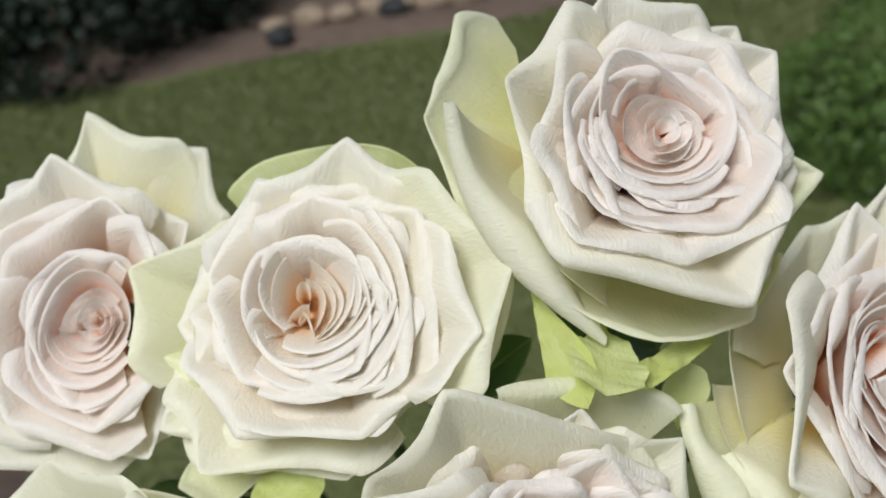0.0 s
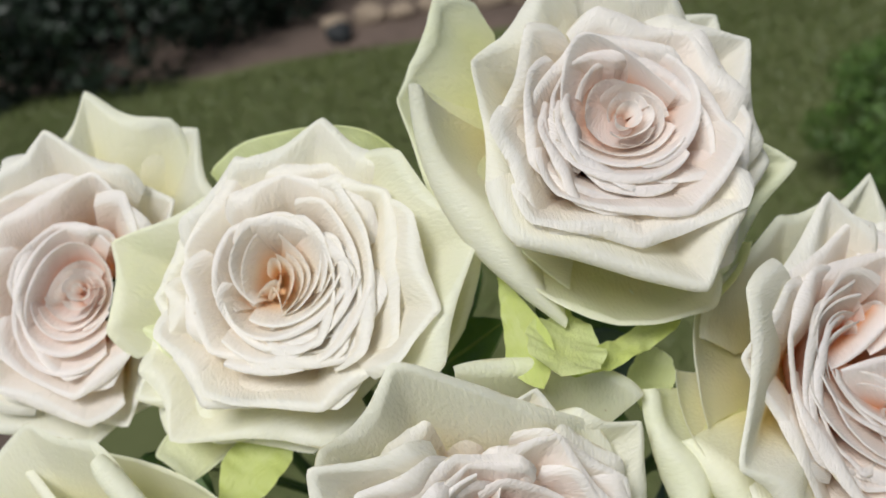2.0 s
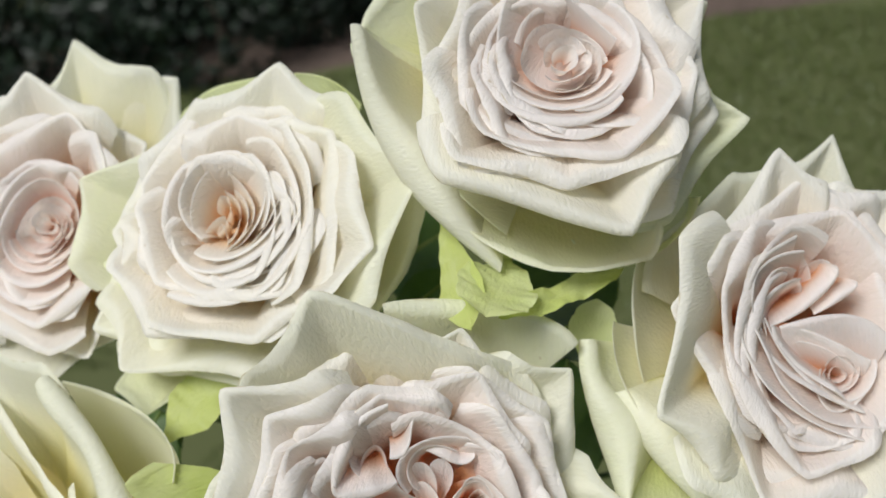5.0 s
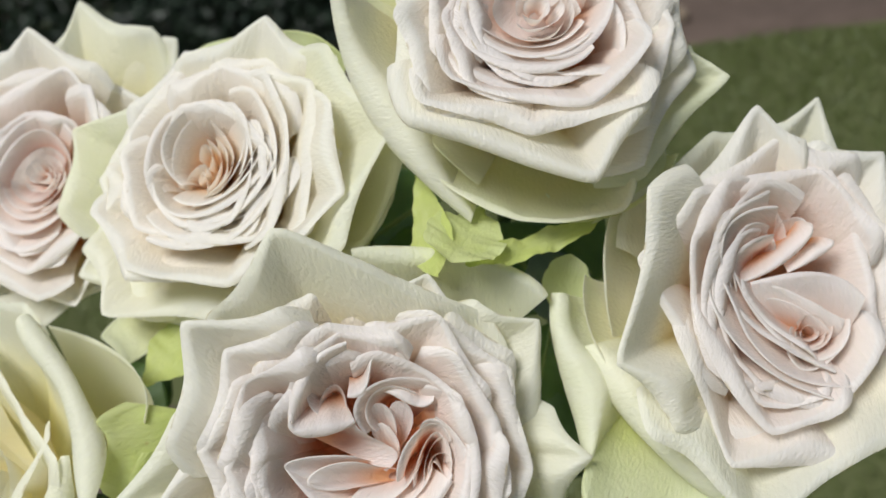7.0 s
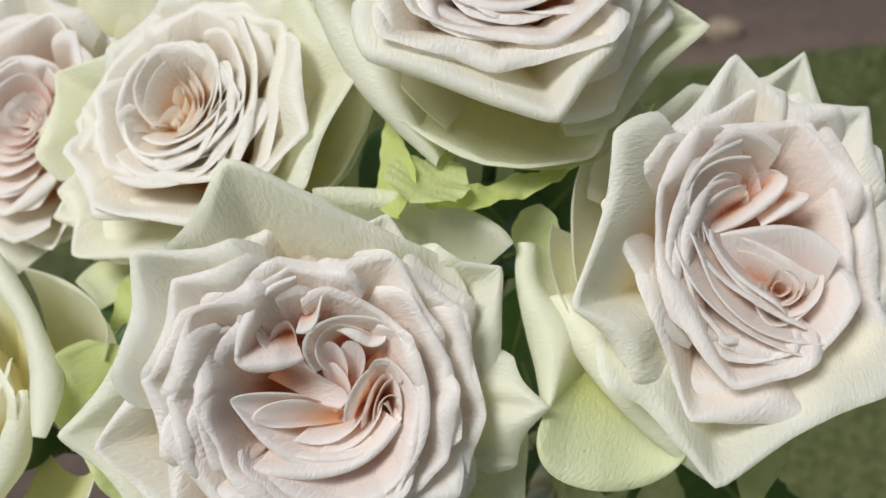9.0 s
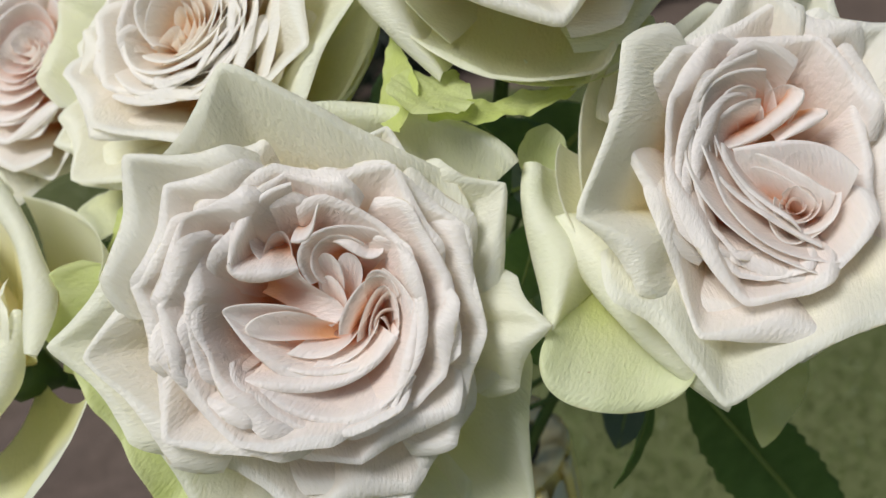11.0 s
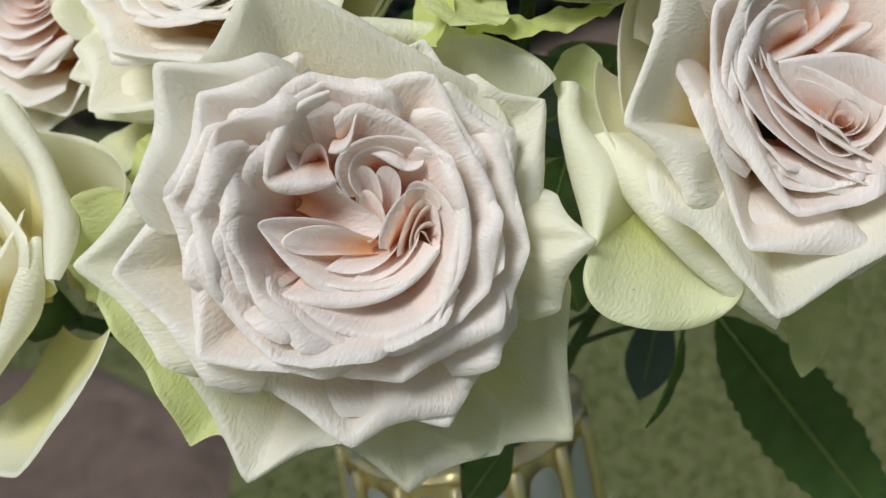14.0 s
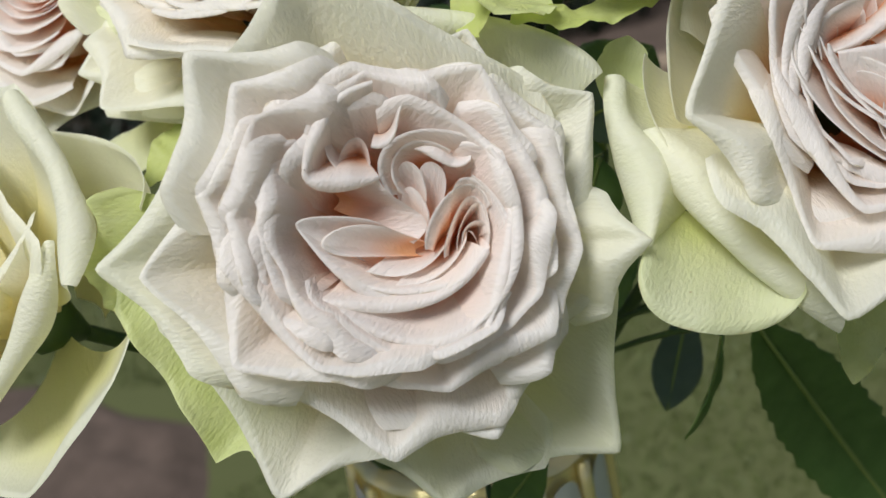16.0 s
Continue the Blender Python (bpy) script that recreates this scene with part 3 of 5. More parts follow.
def vase():
    ob = new("vase", None)
    ob.matrix_world = pose(VASE_AT.x, VASE_AT.y, VASE_AT.z - VASE_TALL)
    tagged(ob, "gold ribbed vase with pearl grey panels, full of roses", "vase")
    zs = [VASE_TALL * i / 24 for i in range(25)]
    outer = [(0.004, 0.0)] + [(vase_radius(z) - 0.0015, z) for z in zs[:-1]] + [(MOUTH - 0.001, VASE_TALL - 0.002)]
    v, f = lathe(outer, 84)
    under(new("body", mesh_of("body", v, f, GOLD)), ob, "gold vase wall")
    inner = [(MOUTH - 0.0045, VASE_TALL - 0.001)] + [(vase_radius(z) - 0.005, z) for z in reversed(zs[1:-1])] + [(0.003, 0.006)]
    v, f = lathe(inner, 84)
    under(new("lining", mesh_of("lining", v, f, INSIDE)), ob, "dark grey inside of the vase")
    # thick rim with shallow scallops above the panels
    ring = [(MOUTH - 0.0040 + 0.0058 * math.cos(a), VASE_TALL - 0.001 + 0.0030 * math.sin(a)) for a in [k * 2 * math.pi / 12 for k in range(13)]]
    v, f = lathe(ring, 168)
    v = [(x * (1 + 0.012 * math.cos(14 * math.atan2(y, x))), y * (1 + 0.012 * math.cos(14 * math.atan2(y, x))), z + 0.0009 * math.cos(14 * math.atan2(y, x))) for x, y, z in v]
    under(new("rim", mesh_of("rim", v, f, GOLD)), ob, "thick scalloped gold rim")
    for k in range(14):
        mid = 2 * math.pi * (k + 0.5) / 14
        # a panel with a round head, sunk between two ribs
        verts, faces = [], []
        nx, nz = 9, 30
        half = 0.145
        for j in range(nz + 1):
            z = 0.02 + (VASE_TALL - 0.007 - 0.02) * j / nz
            for i in range(nx + 1):
                s = i / nx * 2 - 1
                head = VASE_TALL - 0.007 - 0.010 * (1 - math.sqrt(max(0, 1 - s * s)))
                zz = min(z, head)
                r = vase_radius(zz) + 0.0008 + 0.0012 * (1 - s * s)
                w = mid + s * half
                verts.append((r * math.cos(w), r * math.sin(w), zz))
        for j in range(nz):
            for i in range(nx):
                a = j * (nx + 1) + i
                faces.append((a, a + 1, a + nx + 2, a + nx + 1))
        under(new("panel", mesh_of("panel", verts, faces, PEARL)), ob, "pearl grey panel")
        w = 2 * math.pi * k / 14
        pts = [((vase_radius(z) + 0.0006) * math.cos(w), (vase_radius(z) + 0.0006) * math.sin(w), z) for z in [0.012 + (VASE_TALL - 0.016) * i / 20 for i in range(21)]]
        under(new("rib", tube("rib", pts, [0.0030] * 21, GOLD, 10)), ob, "rounded gold rib")


vase()


def stand():
    """A slim wooden stand that carries the vase."""
    top = VASE_AT.z - VASE_TALL
    ob = new("plant_stand", None)
    ob.matrix_world = pose(VASE_AT.x, VASE_AT.y, 0)
    tagged(ob, "slim turned wooden stand under the vase", "stand")
    v, f = lathe([(0.002, top), (0.075, top), (0.078, top - 0.006), (0.074, top - 0.018), (0.002, top - 0.018)], 40)
    under(new("top", mesh_of("top", v, f, OAK)), ob)
    v, f = lathe([(0.002, top - 0.018), (0.03, top - 0.02), (0.022, top - 0.1), (0.028, top * 0.5), (0.02, 0.14), (0.035, 0.05), (0.002, 0.04)], 24)
    under(new("post", mesh_of("post", v, f, OAK)), ob)
    for k in range(3):
        a = k * 2.094 + 0.5
        pts = glide((0.02 * math.cos(a), 0.02 * math.sin(a), 0.12), (0.1 * math.cos(a), 0.1 * math.sin(a), 0.12), (0.13 * math.cos(a), 0.13 * math.sin(a), 0.05), (0.16 * math.cos(a), 0.16 * math.sin(a), 0.008), 9)
        under(new("leg", tube("leg", pts, [0.012] * 9, OAK, 8)), ob)


stand()


# ---- leaves and guard petals ----
def blade_mesh(name, base, tip, face, width, material, bend=0.0, cup=0.15, saw=0.0, wavy=0.0, tone=0.9, fat=0.45, seed=1, thick=0.00035, nu=17, nv=44, blunt=0.0):
    """A leaf or loose petal from its base to its tip, facing one way; bend lifts its middle, cup folds it along its midrib."""
    rng = np.random.default_rng(seed)
    base, tip, face = (np.array(p, float) for p in (base, tip, face))
    d = tip - base
    long = np.linalg.norm(d)
    d /= long
    n = face - d * (face @ d)
    n /= np.linalg.norm(n)
    side = np.cross(d, n)
    v = np.linspace(0, 1, nv)
    prof = np.sin(math.pi * np.clip(v, 0.0, 1) ** (math.log(0.5) / math.log(fat))) ** 0.8
    if blunt:
        prof = np.maximum(prof, np.where(v > fat, 1 - np.clip((v - 0.80) / 0.2, 0, 1) ** 2.2 * (1.0 - 0.05), 0) * blunt)
    prof = np.maximum(prof, 0.03)
    if saw:
        prof = prof * (1 + saw * ((v * 17) % 1.0 - 0.5))
    u = np.linspace(-1, 1, nu)
    U, V = np.meshgrid(u, v)
    half = width / 2 * prof[:, None]
    g = base + d * (V * long)[..., None] + side * (U * half)[..., None]
    lift = bend * long * np.sin(math.pi * V) + cup * np.abs(U) * half
    edge = np.abs(U) ** 1.5
    lift = lift + wavy * edge * np.sin(V * rng.uniform(14, 20) + np.sign(U) * 1.7 + rng.uniform(0, 6)) * (0.6 + 0.4 * np.sin(V * 31))
    lift = lift + 0.0006 * ripple(seed, U * half * 2, V * long * 2)
    g = g + n * lift[..., None]
    flat = np.stack([U * half + rng.uniform(-1, 1), V * long], 2)
    tint = np.stack([U if material is not PETAL else 0 * U + tone, V if material is not PETAL else 0.5 + 0.5 * V], 2)
    return sheet(name, g, flat, tint, 0.0 if material is PETAL else thick, material)


def guard(rose, base, tip, face, width, **more):
    """A loose outer petal of a rose, given in the world's metres."""
    inv = rose.matrix_world.inverted()
    turn = inv.to_3x3()
    me = blade_mesh("guard_petal", inv @ Vector(base), inv @ Vector(tip), turn @ Vector(face), width, PETAL, **more)
    return under(new("guard_petal", me), rose, more.get("label", "curled pale green guard petal"))


def leaf(base, tip, face, width, label, material=None, **more):
    """A rose leaf: blade, midrib and a stalk that runs down into the vase."""
    ob = new("rose_leaf", None)
    ob.empty_display_size = 0.01
    tagged(ob, label, "leaf", "rose leaves")
    under(new("blade", blade_mesh("blade", base, tip, face, width, material or LEAF, **more)), ob)
    base, tip, face = Vector(base), Vector(tip), Vector(face).normalized()
    bend = more.get("bend", 0.0) * (tip - base).length
    mid = (base + tip) / 2 + face * bend * 1.3
    pts = [bezier(base, mid, mid, tip, i / 13) + face * 0.0002 for i in range(14)]
    under(new("midrib", tube("midrib", pts, [0.0008 - 0.00004 * i for i in range(14)], MIDRIB, 6)), ob, "pale green midrib")
    mouth = VASE_AT + Vector((0.008, -0.004, -0.03))
    pts = glide(base, base + (base - tip) * 0.25, mouth + Vector((0, 0, 0.06)), mouth, 12)
    under(new("leaf_stalk", tube("leaf_stalk", pts, [0.0011] * 12, STEM, 7)), ob)
    return ob


# ---- roses ----
rose = rose_at((0.0423, 0.2824, 1.2273), (0.3102, -0.7204, 0.6203), "open white rose with a blush centre and green guard petals")
petal(rose, 146, 65.0, -32, 29, 71.8, 31, 55.1, flare=.8, tone=.8)
petal(rose, 139, 47.9, -5, 38, 49.8, 47, 47.0, flare=.95, tone=.4)
petal(rose, 83, 48.9, -8, 34, 49.7, 28, 44.0, flare=.95, tone=.4)
petal(rose, 30, 59.7, -22, 13, 60.5, 21, 52.8, flare=1.0, tone=.5)
petal(rose, 16, 51.0, -6, 37, 43.6, 28, 42.2, flare=.95, tone=.3)
petal(rose, -27, 48.5, -13, 41, 50.8, 39, 48.1, flare=.95, tone=.3)
petal(rose, -24, 59.4, -20, 42, 51.9, 10, 48.0, flare=.9, tone=.8)
petal(rose, -92, 53.8, 8, 58, 52.9, 28, 41.4, flare=.9, tone=.35, curl=190, roll=3.2, round_=.2)
petal(rose, -110, 56.3, -18, 26, 53.2, 28, 57.9, flare=.4, tone=.7)
petal(rose, -87, 56.0, -30, 12, 49.5, 28, 54.7, flare=.6, tone=.85)
petal(rose, 161, 38.4, 2, 41, 40.2, 45, 46.5, flare=.9, tone=.25)
petal(rose, -148, 48.0, 6, 39, 42.6, 36, 36.8, flare=.85, tone=.2)
petal(rose, -112, 40.0, 8, 40, 46.9, 47, 40.6, flare=.85, tone=.2)
petal(rose, -16, 38.7, -4, 44, 43.7, 44, 40.7, flare=.85, tone=.15)
petal(rose, 34, 35.8, -3, 36, 39.7, 46, 36.5, flare=.85, tone=.15)
petal(rose, 100, 27.8, 4, 59, 24.2, 62, 31.9, flare=.75, tone=.1)
petal(rose, -172, 35.2, 6, 45, 32.9, 40, 33.0, flare=.7, tone=.1)
petal(rose, -85, 33.0, 9, 66, 36.4, 45, 30.9, flare=.7, tone=.08)
petal(rose, -24, 30.2, 0, 39, 33.6, 57, 24.6, flare=.65, tone=.08)
petal(rose, -100, 21.0, 6, 76, 29.1, 41, 29.7, flare=.55, tone=.06)
petal(rose, 21, 18.1, 3, 66, 26.0, 87, 18.4, flare=.5, tone=.05)
petal(rose, 129, 23.3, 5, 54, 19.6, 56, 27.2, flare=.45, tone=.04)
petal(rose, -144, 34.1, 7, 39, 29.7, 38, 31.0, flare=.65, tone=.06)
petal(rose, -135, 25.6, 6, 53, 24.7, 43, 24.9, flare=.5, tone=.05)
petal(rose, -150, 23.0, 6, 47, 22.6, 33, 23.7, flare=.45, tone=.05)
petal(rose, -152, 30.2, 5, 38, 25.0, 36, 29.2, flare=.75, tone=.06)
petal(rose, -149, 24.1, 5, 40, 22.6, 37, 25.0, flare=.65, tone=.05)
# the bowl round the bud
fold(rose, (-22.2, 1.7, 4), (-9.6, 25.2, 8), (2.2, 19.1, 8), (13.8, 1.7, 6), (4.6, 2.1, -10), flare=.5, curl=60, roll=1.2)
fold(rose, (16.3, 14.0, 5), (20.1, -0.3, 6), (10.9, -13.6, 7), (-5.1, -15.9, 7), (4.6, 2.1, -10), flare=.55, curl=90, roll=1.5)
fold(rose, (-22.6, 3.2, 6), (-17.7, -9.1, 6), (-4.9, -15.5, 7), (10.0, -11.6, 7), (4.6, 2.1, -10), flare=.5, curl=80, roll=1.2)
fold(rose, (-21.0, 1.3, 6), (-15.0, -7.3, 6), (-3.8, -12.3, 6), (9.3, -7.4, 6), (4.6, 2.1, -10), flare=.4, curl=60, roll=.9)
fold(rose, (-25.0, 5.7, 6), (-22.1, -11.8, 7), (-6.8, -20.3, 8), (8.8, -16.7, 8), (4.6, 2.1, -10), flare=.6, curl=100, roll=1.6)
# the bud
fold(rose, (-14.2, 1.1, 4), (-8.9, 10.8, 4), (-1.5, 11.4, 4), (4.9, 5.4, 4), (4.1, 1.5, -8), flare=.12, curl=45, roll=.6, pale=.45)
fold(rose, (9.7, -3.5, 4.5), (7.1, 4.5, 4.5), (0.9, 9.2, 4.5), (-7.7, 7.6, 4.5), (4.1, 1.5, -8), flare=.12, curl=45, roll=.6, pale=.45)
fold(rose, (1.1, 6.2, 5), (7.6, -0.3, 5), (4.4, -8.1, 5), (-7.4, -7.6, 5), (4.1, 1.5, -8), flare=.12, curl=45, roll=.6, pale=.45)
fold(rose, (3.9, -5.3, 5), (-6.4, -9.1, 5), (-14.2, -2.7, 5), (-11.8, 7.0, 5), (4.1, 1.5, -8), flare=.12, curl=45, roll=.6, pale=.45)
fold(rose, (-8.6, -0.4, 5.5), (-5.4, 5.5, 5.5), (0.8, 6.1, 5.5), (4.1, 0.6, 5.5), (-2.3, 2.9, -1.5), flare=.12, curl=45, roll=.6, pale=.45)
fold(rose, (4.7, 1.1, 6.0), (3.2, -4.5, 6.0), (-3.7, -6.6, 6.0), (-9.5, -3.3, 6.0), (-1.3, -3.3, -1.0), flare=.12, curl=45, roll=.6, pale=.45)
fold(rose, (-6.6, -0.6, 6.5), (-4.3, 3.0, 6.5), (-0.1, 3.4, 6.5), (0.9, -0.5, 6.5), (-2.5, 1.3, -0.5), flare=.12, curl=45, roll=.6, pale=.45)
fold(rose, (0.9, 0.2, 7.0), (-1.4, -3.9, 7.0), (-5.6, -3.7, 7.0), (-7.2, -0.6, 7.0), (-3.3, -2.0, 0.0), flare=.12, curl=45, roll=.6, pale=.45)
# the long rolled petal, and the pale one under it
fold(rose, (-56, 30, -4), (-57, 3, -15), (-49, -23, -18), (-33, -48, -23), (-15, 0, -45), flare=.4, curl=200, roll=5.0, tone=.45)
fold(rose, (-50, 36, -20), (-50, 10, -18), (-42, -16, -19), (-28, -38, -22), (-5, 5, -45), flare=.5, curl=60, roll=1.2, tone=.62)
fold(rose, (-40, -28, -20), (-18, -50, -24), (10, -56, -26), (34, -42, -26), (0, -10, -50), flare=.25, curl=40, roll=1.2, tone=.85)
foot(rose)
rose_c = rose

rose = rose_at((-0.0679, 0.2694, 1.1952), (0.0000, -0.7270, 0.6866), "open creamy white rose with a loose folded centre")
petal(rose, 179, 60.4, -14, 23, 63.7, 17, 44.8, flare=1.0, tone=.85, curl=60)
petal(rose, 157, 62.4, -10, 29, 44.2, 27, 59.1, flare=.95, tone=.75, curl=60)
petal(rose, -154, 58.6, -16, 17, 48.7, 29, 50.7, flare=1.0, tone=.55)
petal(rose, -134, 57.0, -12, 25, 53.3, 53, 49.2, flare=.95, tone=.5)
petal(rose, -87, 48.3, -22, 51, 58.7, 46, 38.3, flare=.9, tone=.55)
petal(rose, 6, 63.8, 6, 36, 58.9, 33, 54.5, flare=.9, tone=.65)
petal(rose, -8, 58.0, -16, 24, 52.7, 21, 61.4, flare=.6, tone=.7)
petal(rose, 71, 54.8, 2, 31, 55.2, 33, 42.1, flare=.95, tone=.4)
petal(rose, 45, 55.5, -7, 37, 46.3, 28, 54.1, flare=.95, tone=.45)
petal(rose, 176, 41.0, -4, 27, 38.5, 30, 39.0, flare=.9, tone=0.32)
petal(rose, -161, 40.1, 0, 25, 35.4, 41, 37.7, flare=.9, tone=0.32)
petal(rose, -125, 41.5, 2, 37, 39.9, 57, 42.6, flare=.9, tone=.25)
petal(rose, -17, 53.1, 10, 22, 48.3, 33, 47.8, flare=.85, tone=.3)
petal(rose, -71, 41.7, 4, 53, 38.8, 37, 45.8, flare=.8, tone=.3)
petal(rose, 32, 44.3, 6, 61, 43.2, 22, 38.4, flare=.75, tone=0.32)
petal(rose, 105, 46.1, 0, 40, 41.6, 33, 39.0, flare=.9, tone=0.24)
petal(rose, 150, 32.5, 0, 45, 44.2, 49, 29.3, flare=.8, tone=0.22)
petal(rose, 80, 34.2, 5, 45, 38.0, 30, 31.2, flare=.75, tone=0.22)
petal(rose, 5, 31.8, 8, 45, 37.5, 44, 35.9, flare=.65, tone=0.24)
petal(rose, -51, 33.8, 6, 46, 25.8, 37, 36.6, flare=.7, tone=0.24)
petal(rose, -138, 27.3, 4, 54, 29.5, 58, 26.5, flare=.75, tone=0.22)
petal(rose, 123, 22.5, 6, 49, 22.0, 62, 17.7, flare=.5, tone=0.18)
petal(rose, 53, 19.5, 7, 52, 26.6, 54, 21.5, flare=.5, tone=0.18)
petal(rose, -19, 26.3, 8, 44, 25.3, 41, 24.6, flare=.5, tone=0.20)
petal(rose, -94, 20.7, 6, 68, 16.6, 54, 27.9, flare=.5, tone=0.18)
petal(rose, -130, 68.9, -36, 12, 69.5, 8, 50.2, flare=.8, tone=.85, curl=60)
petal(rose, -3, 27.8, 7, 43, 32.4, 53, 29.8, flare=.45, tone=0.24)
petal(rose, -8, 20.5, 8, 44, 25.9, 62, 22.8, flare=.4, tone=0.22)
petal(rose, -54, 27.6, 6, 35, 22.6, 35, 30.3, flare=.5, tone=0.22)
petal(rose, -28, 24.2, 6, 40, 23.8, 41, 26.5, flare=.55, tone=.2)
petal(rose, -41, 22.4, 5, 43, 21.1, 44, 24.3, flare=.6, tone=.2)
# the cup on one side
fold(rose, (-6.3, -5.2, 3), (-12.1, 6.7, 7), (-5.7, 17.8, 7), (8.8, 19.1, 7), (-2.1, 3.8, -13), flare=.4, curl=60, roll=1.0, tone=.17)
fold(rose, (-7.1, -5.7, 2), (-9.0, 5.9, 5), (-3.8, 16.3, 5), (7.5, 18.5, 5), (-2.1, 3.8, -13), flare=.3, curl=50, roll=.7, tone=.17)
fold(rose, (6.3, 19.3, 7), (15.2, 13.6, 8), (18.4, 4.3, 8), (15.4, -4.9, 6), (-2.1, 3.8, -13), flare=.45, curl=90, roll=1.2, tone=.17)
# rims that wrap the other side
fold(rose, (-6.8, -10.7, 6), (3.1, -14.1, 7), (15.2, -10.2, 8), (23.6, 3.5, 8), (-2.1, 3.8, -13), flare=.45, curl=80, roll=1.2, tone=.17)
fold(rose, (-14.4, -5.4, 6), (-3.8, -17.3, 7), (13.1, -15.1, 8), (26.2, -0.4, 8.5), (-2.1, 3.8, -13), flare=.5, curl=90, roll=1.4, tone=.17)
fold(rose, (-15.6, -16.0, 6), (-0.4, -24.8, 7), (15.9, -19.2, 8), (28.5, -2.5, 9), (-2.1, 3.8, -13), flare=.55, curl=100, roll=1.6, tone=.17)
fold(rose, (-15.3, -23.3, 6), (1.7, -28.3, 7), (18.6, -23.7, 8), (31.3, -6.2, 9), (-2.1, 3.8, -13), flare=.6, curl=100, roll=1.7, tone=.17)
fold(rose, (-0.7, -14.2, 5), (9.8, -10.7, 6), (17.4, -3.7, 7), (22.9, 8.9, 7), (-2.1, 3.8, -13), flare=.35, curl=60, roll=.8, tone=.17)
fold(rose, (2.8, -10.1, 4), (10.8, -6.5, 5), (15.7, 1.8, 6), (14.7, 12.2, 6), (-2.1, 3.8, -13), flare=.3, curl=60, roll=.8, tone=.17)
fold(rose, (1.8, -10.3, 3), (9.3, -5.2, 4), (12.0, 2.6, 5), (2.9, 15.2, 5), (-2.1, 3.8, -13), flare=.25, curl=50, roll=.6, tone=.17)
fold(rose, (2.4, -8.8, 2), (8.2, -3.2, 3), (9.4, 3.2, 4), (4.6, 9.5, 4), (-2.1, 3.8, -13), flare=.2, curl=50, roll=.5, tone=.17)
fold(rose, (1.5, -6.8, 1), (5.7, -0.9, 2), (6.0, 4.8, 3), (1.0, 9.6, 3), (-2.1, 3.8, -13), flare=.2, curl=40, roll=.5, tone=.17)
# the crumpled heart
fold(rose, (-6.7, -6.9, -1), (-4.1, -0.0, 1), (0.6, 1.8, 1), (-2.6, -3.3, -1), (-4.8, -0.6, -13), flare=.2, curl=40, roll=.5, tone=.17)
fold(rose, (-3.4, -2.4, -2), (0.1, -1.3, 0), (1.6, -9.2, 0), (-1.2, -9.6, -2), (-3.3, -3.5, -13), flare=.3, curl=40, roll=.4, tone=.17)
fold(rose, (-3.0, 4.5, -1), (-0.9, 9.0, 1), (1.4, 7.4, 0), (-0.1, 1.7, -2), (-3.4, 5.4, -13), flare=.2, curl=40, roll=.4, tone=.17)
# the broad outer petal at the side
fold(rose, (60, 24, -12), (62, 8, -12), (57, -10, -13), (45, -28, -14), (12, -5, -42), flare=.5, curl=95, roll=3.2, tone=.6)
fold(rose, (50, 34, -14), (58, 14, -20), (54, -8, -22), (42, -26, -24), (8, -5, -46), flare=.4, curl=50, roll=1.2, tone=.8)
# the green one behind
fold(rose, (-27, 47, -20), (-14, 57, -19), (14, 58, -19), (38, 44, -20), (2, 18, -42), flare=.8, curl=60, roll=1.4, tone=.9, wave=2.2)
foot(rose)
rose_b = rose

rose = rose_at((-0.1420, 0.2926, 1.1930), (0.0995, -0.7960, 0.5970), "open blush pink rose with a tight spiral centre")
petal(rose, 94, 54.3, 2, 33, 43.3, 25, 48.6, flare=1.0, tone=.3)
petal(rose, 88, 75.6, -22, 27, 66.4, 12, 56.6, flare=1.0, tone=.6)
petal(rose, 52, 67.6, -24, 19, 53.3, 31, 71.2, flare=1.0, tone=.55)
petal(rose, 36, 42.1, -8, 32, 25.5, 36, 44.2, flare=.9, tone=.3)
petal(rose, -79, 49.5, -4, 53, 46.1, 31, 35.3, flare=.9, tone=.3)
petal(rose, -98, 54.8, -10, 39, 60.9, 28, 46.3, flare=.9, tone=.45)
petal(rose, 163, 43.8, -2, 48, 53.1, 55, 50.2, flare=.95, tone=.3)
petal(rose, 72, 37.8, 4, 40, 32.4, 58, 33.5, flare=.8, tone=.1)
petal(rose, 126, 40.6, 2, 37, 38.5, 61, 37.3, flare=.8, tone=.1)
petal(rose, -135, 41.9, 4, 61, 34.2, 43, 47.0, flare=.8, tone=.1)
petal(rose, -4, 23.7, 4, 69, 37.4, 53, 34.4, flare=.7, tone=.1)
petal(rose, -94, 37.8, 6, 51, 32.0, 38, 31.7, flare=.65, tone=.05)
petal(rose, 98, 20.3, 6, 52, 20.8, 72, 20.5, flare=.6, tone=.04)
petal(rose, -153, 19.4, 6, 73, 19.4, 53, 32.1, flare=.6, tone=.04)
# rims that wind round the bud
fold(rose, (-19.7, -15.1, 7), (-15.1, 5.6, 7), (-0.5, 18.0, 7), (15.4, 10.0, 7), (-3.8, -0.7, -10), flare=.5, curl=80, roll=1.4, tone=.01)
fold(rose, (-15.4, -12.4, 6.5), (-11.9, 4.0, 6.5), (0.4, 13.3, 6.5), (13.5, 3.1, 6.5), (-3.8, -0.7, -10), flare=.4, curl=60, roll=1.0, tone=.01)
fold(rose, (-18.4, -4.6, 7), (-17.4, -20.9, 7), (-6.3, -29.6, 7), (9.5, -25.0, 7), (-3.8, -0.7, -10), flare=.6, curl=95, roll=1.7, tone=.01)
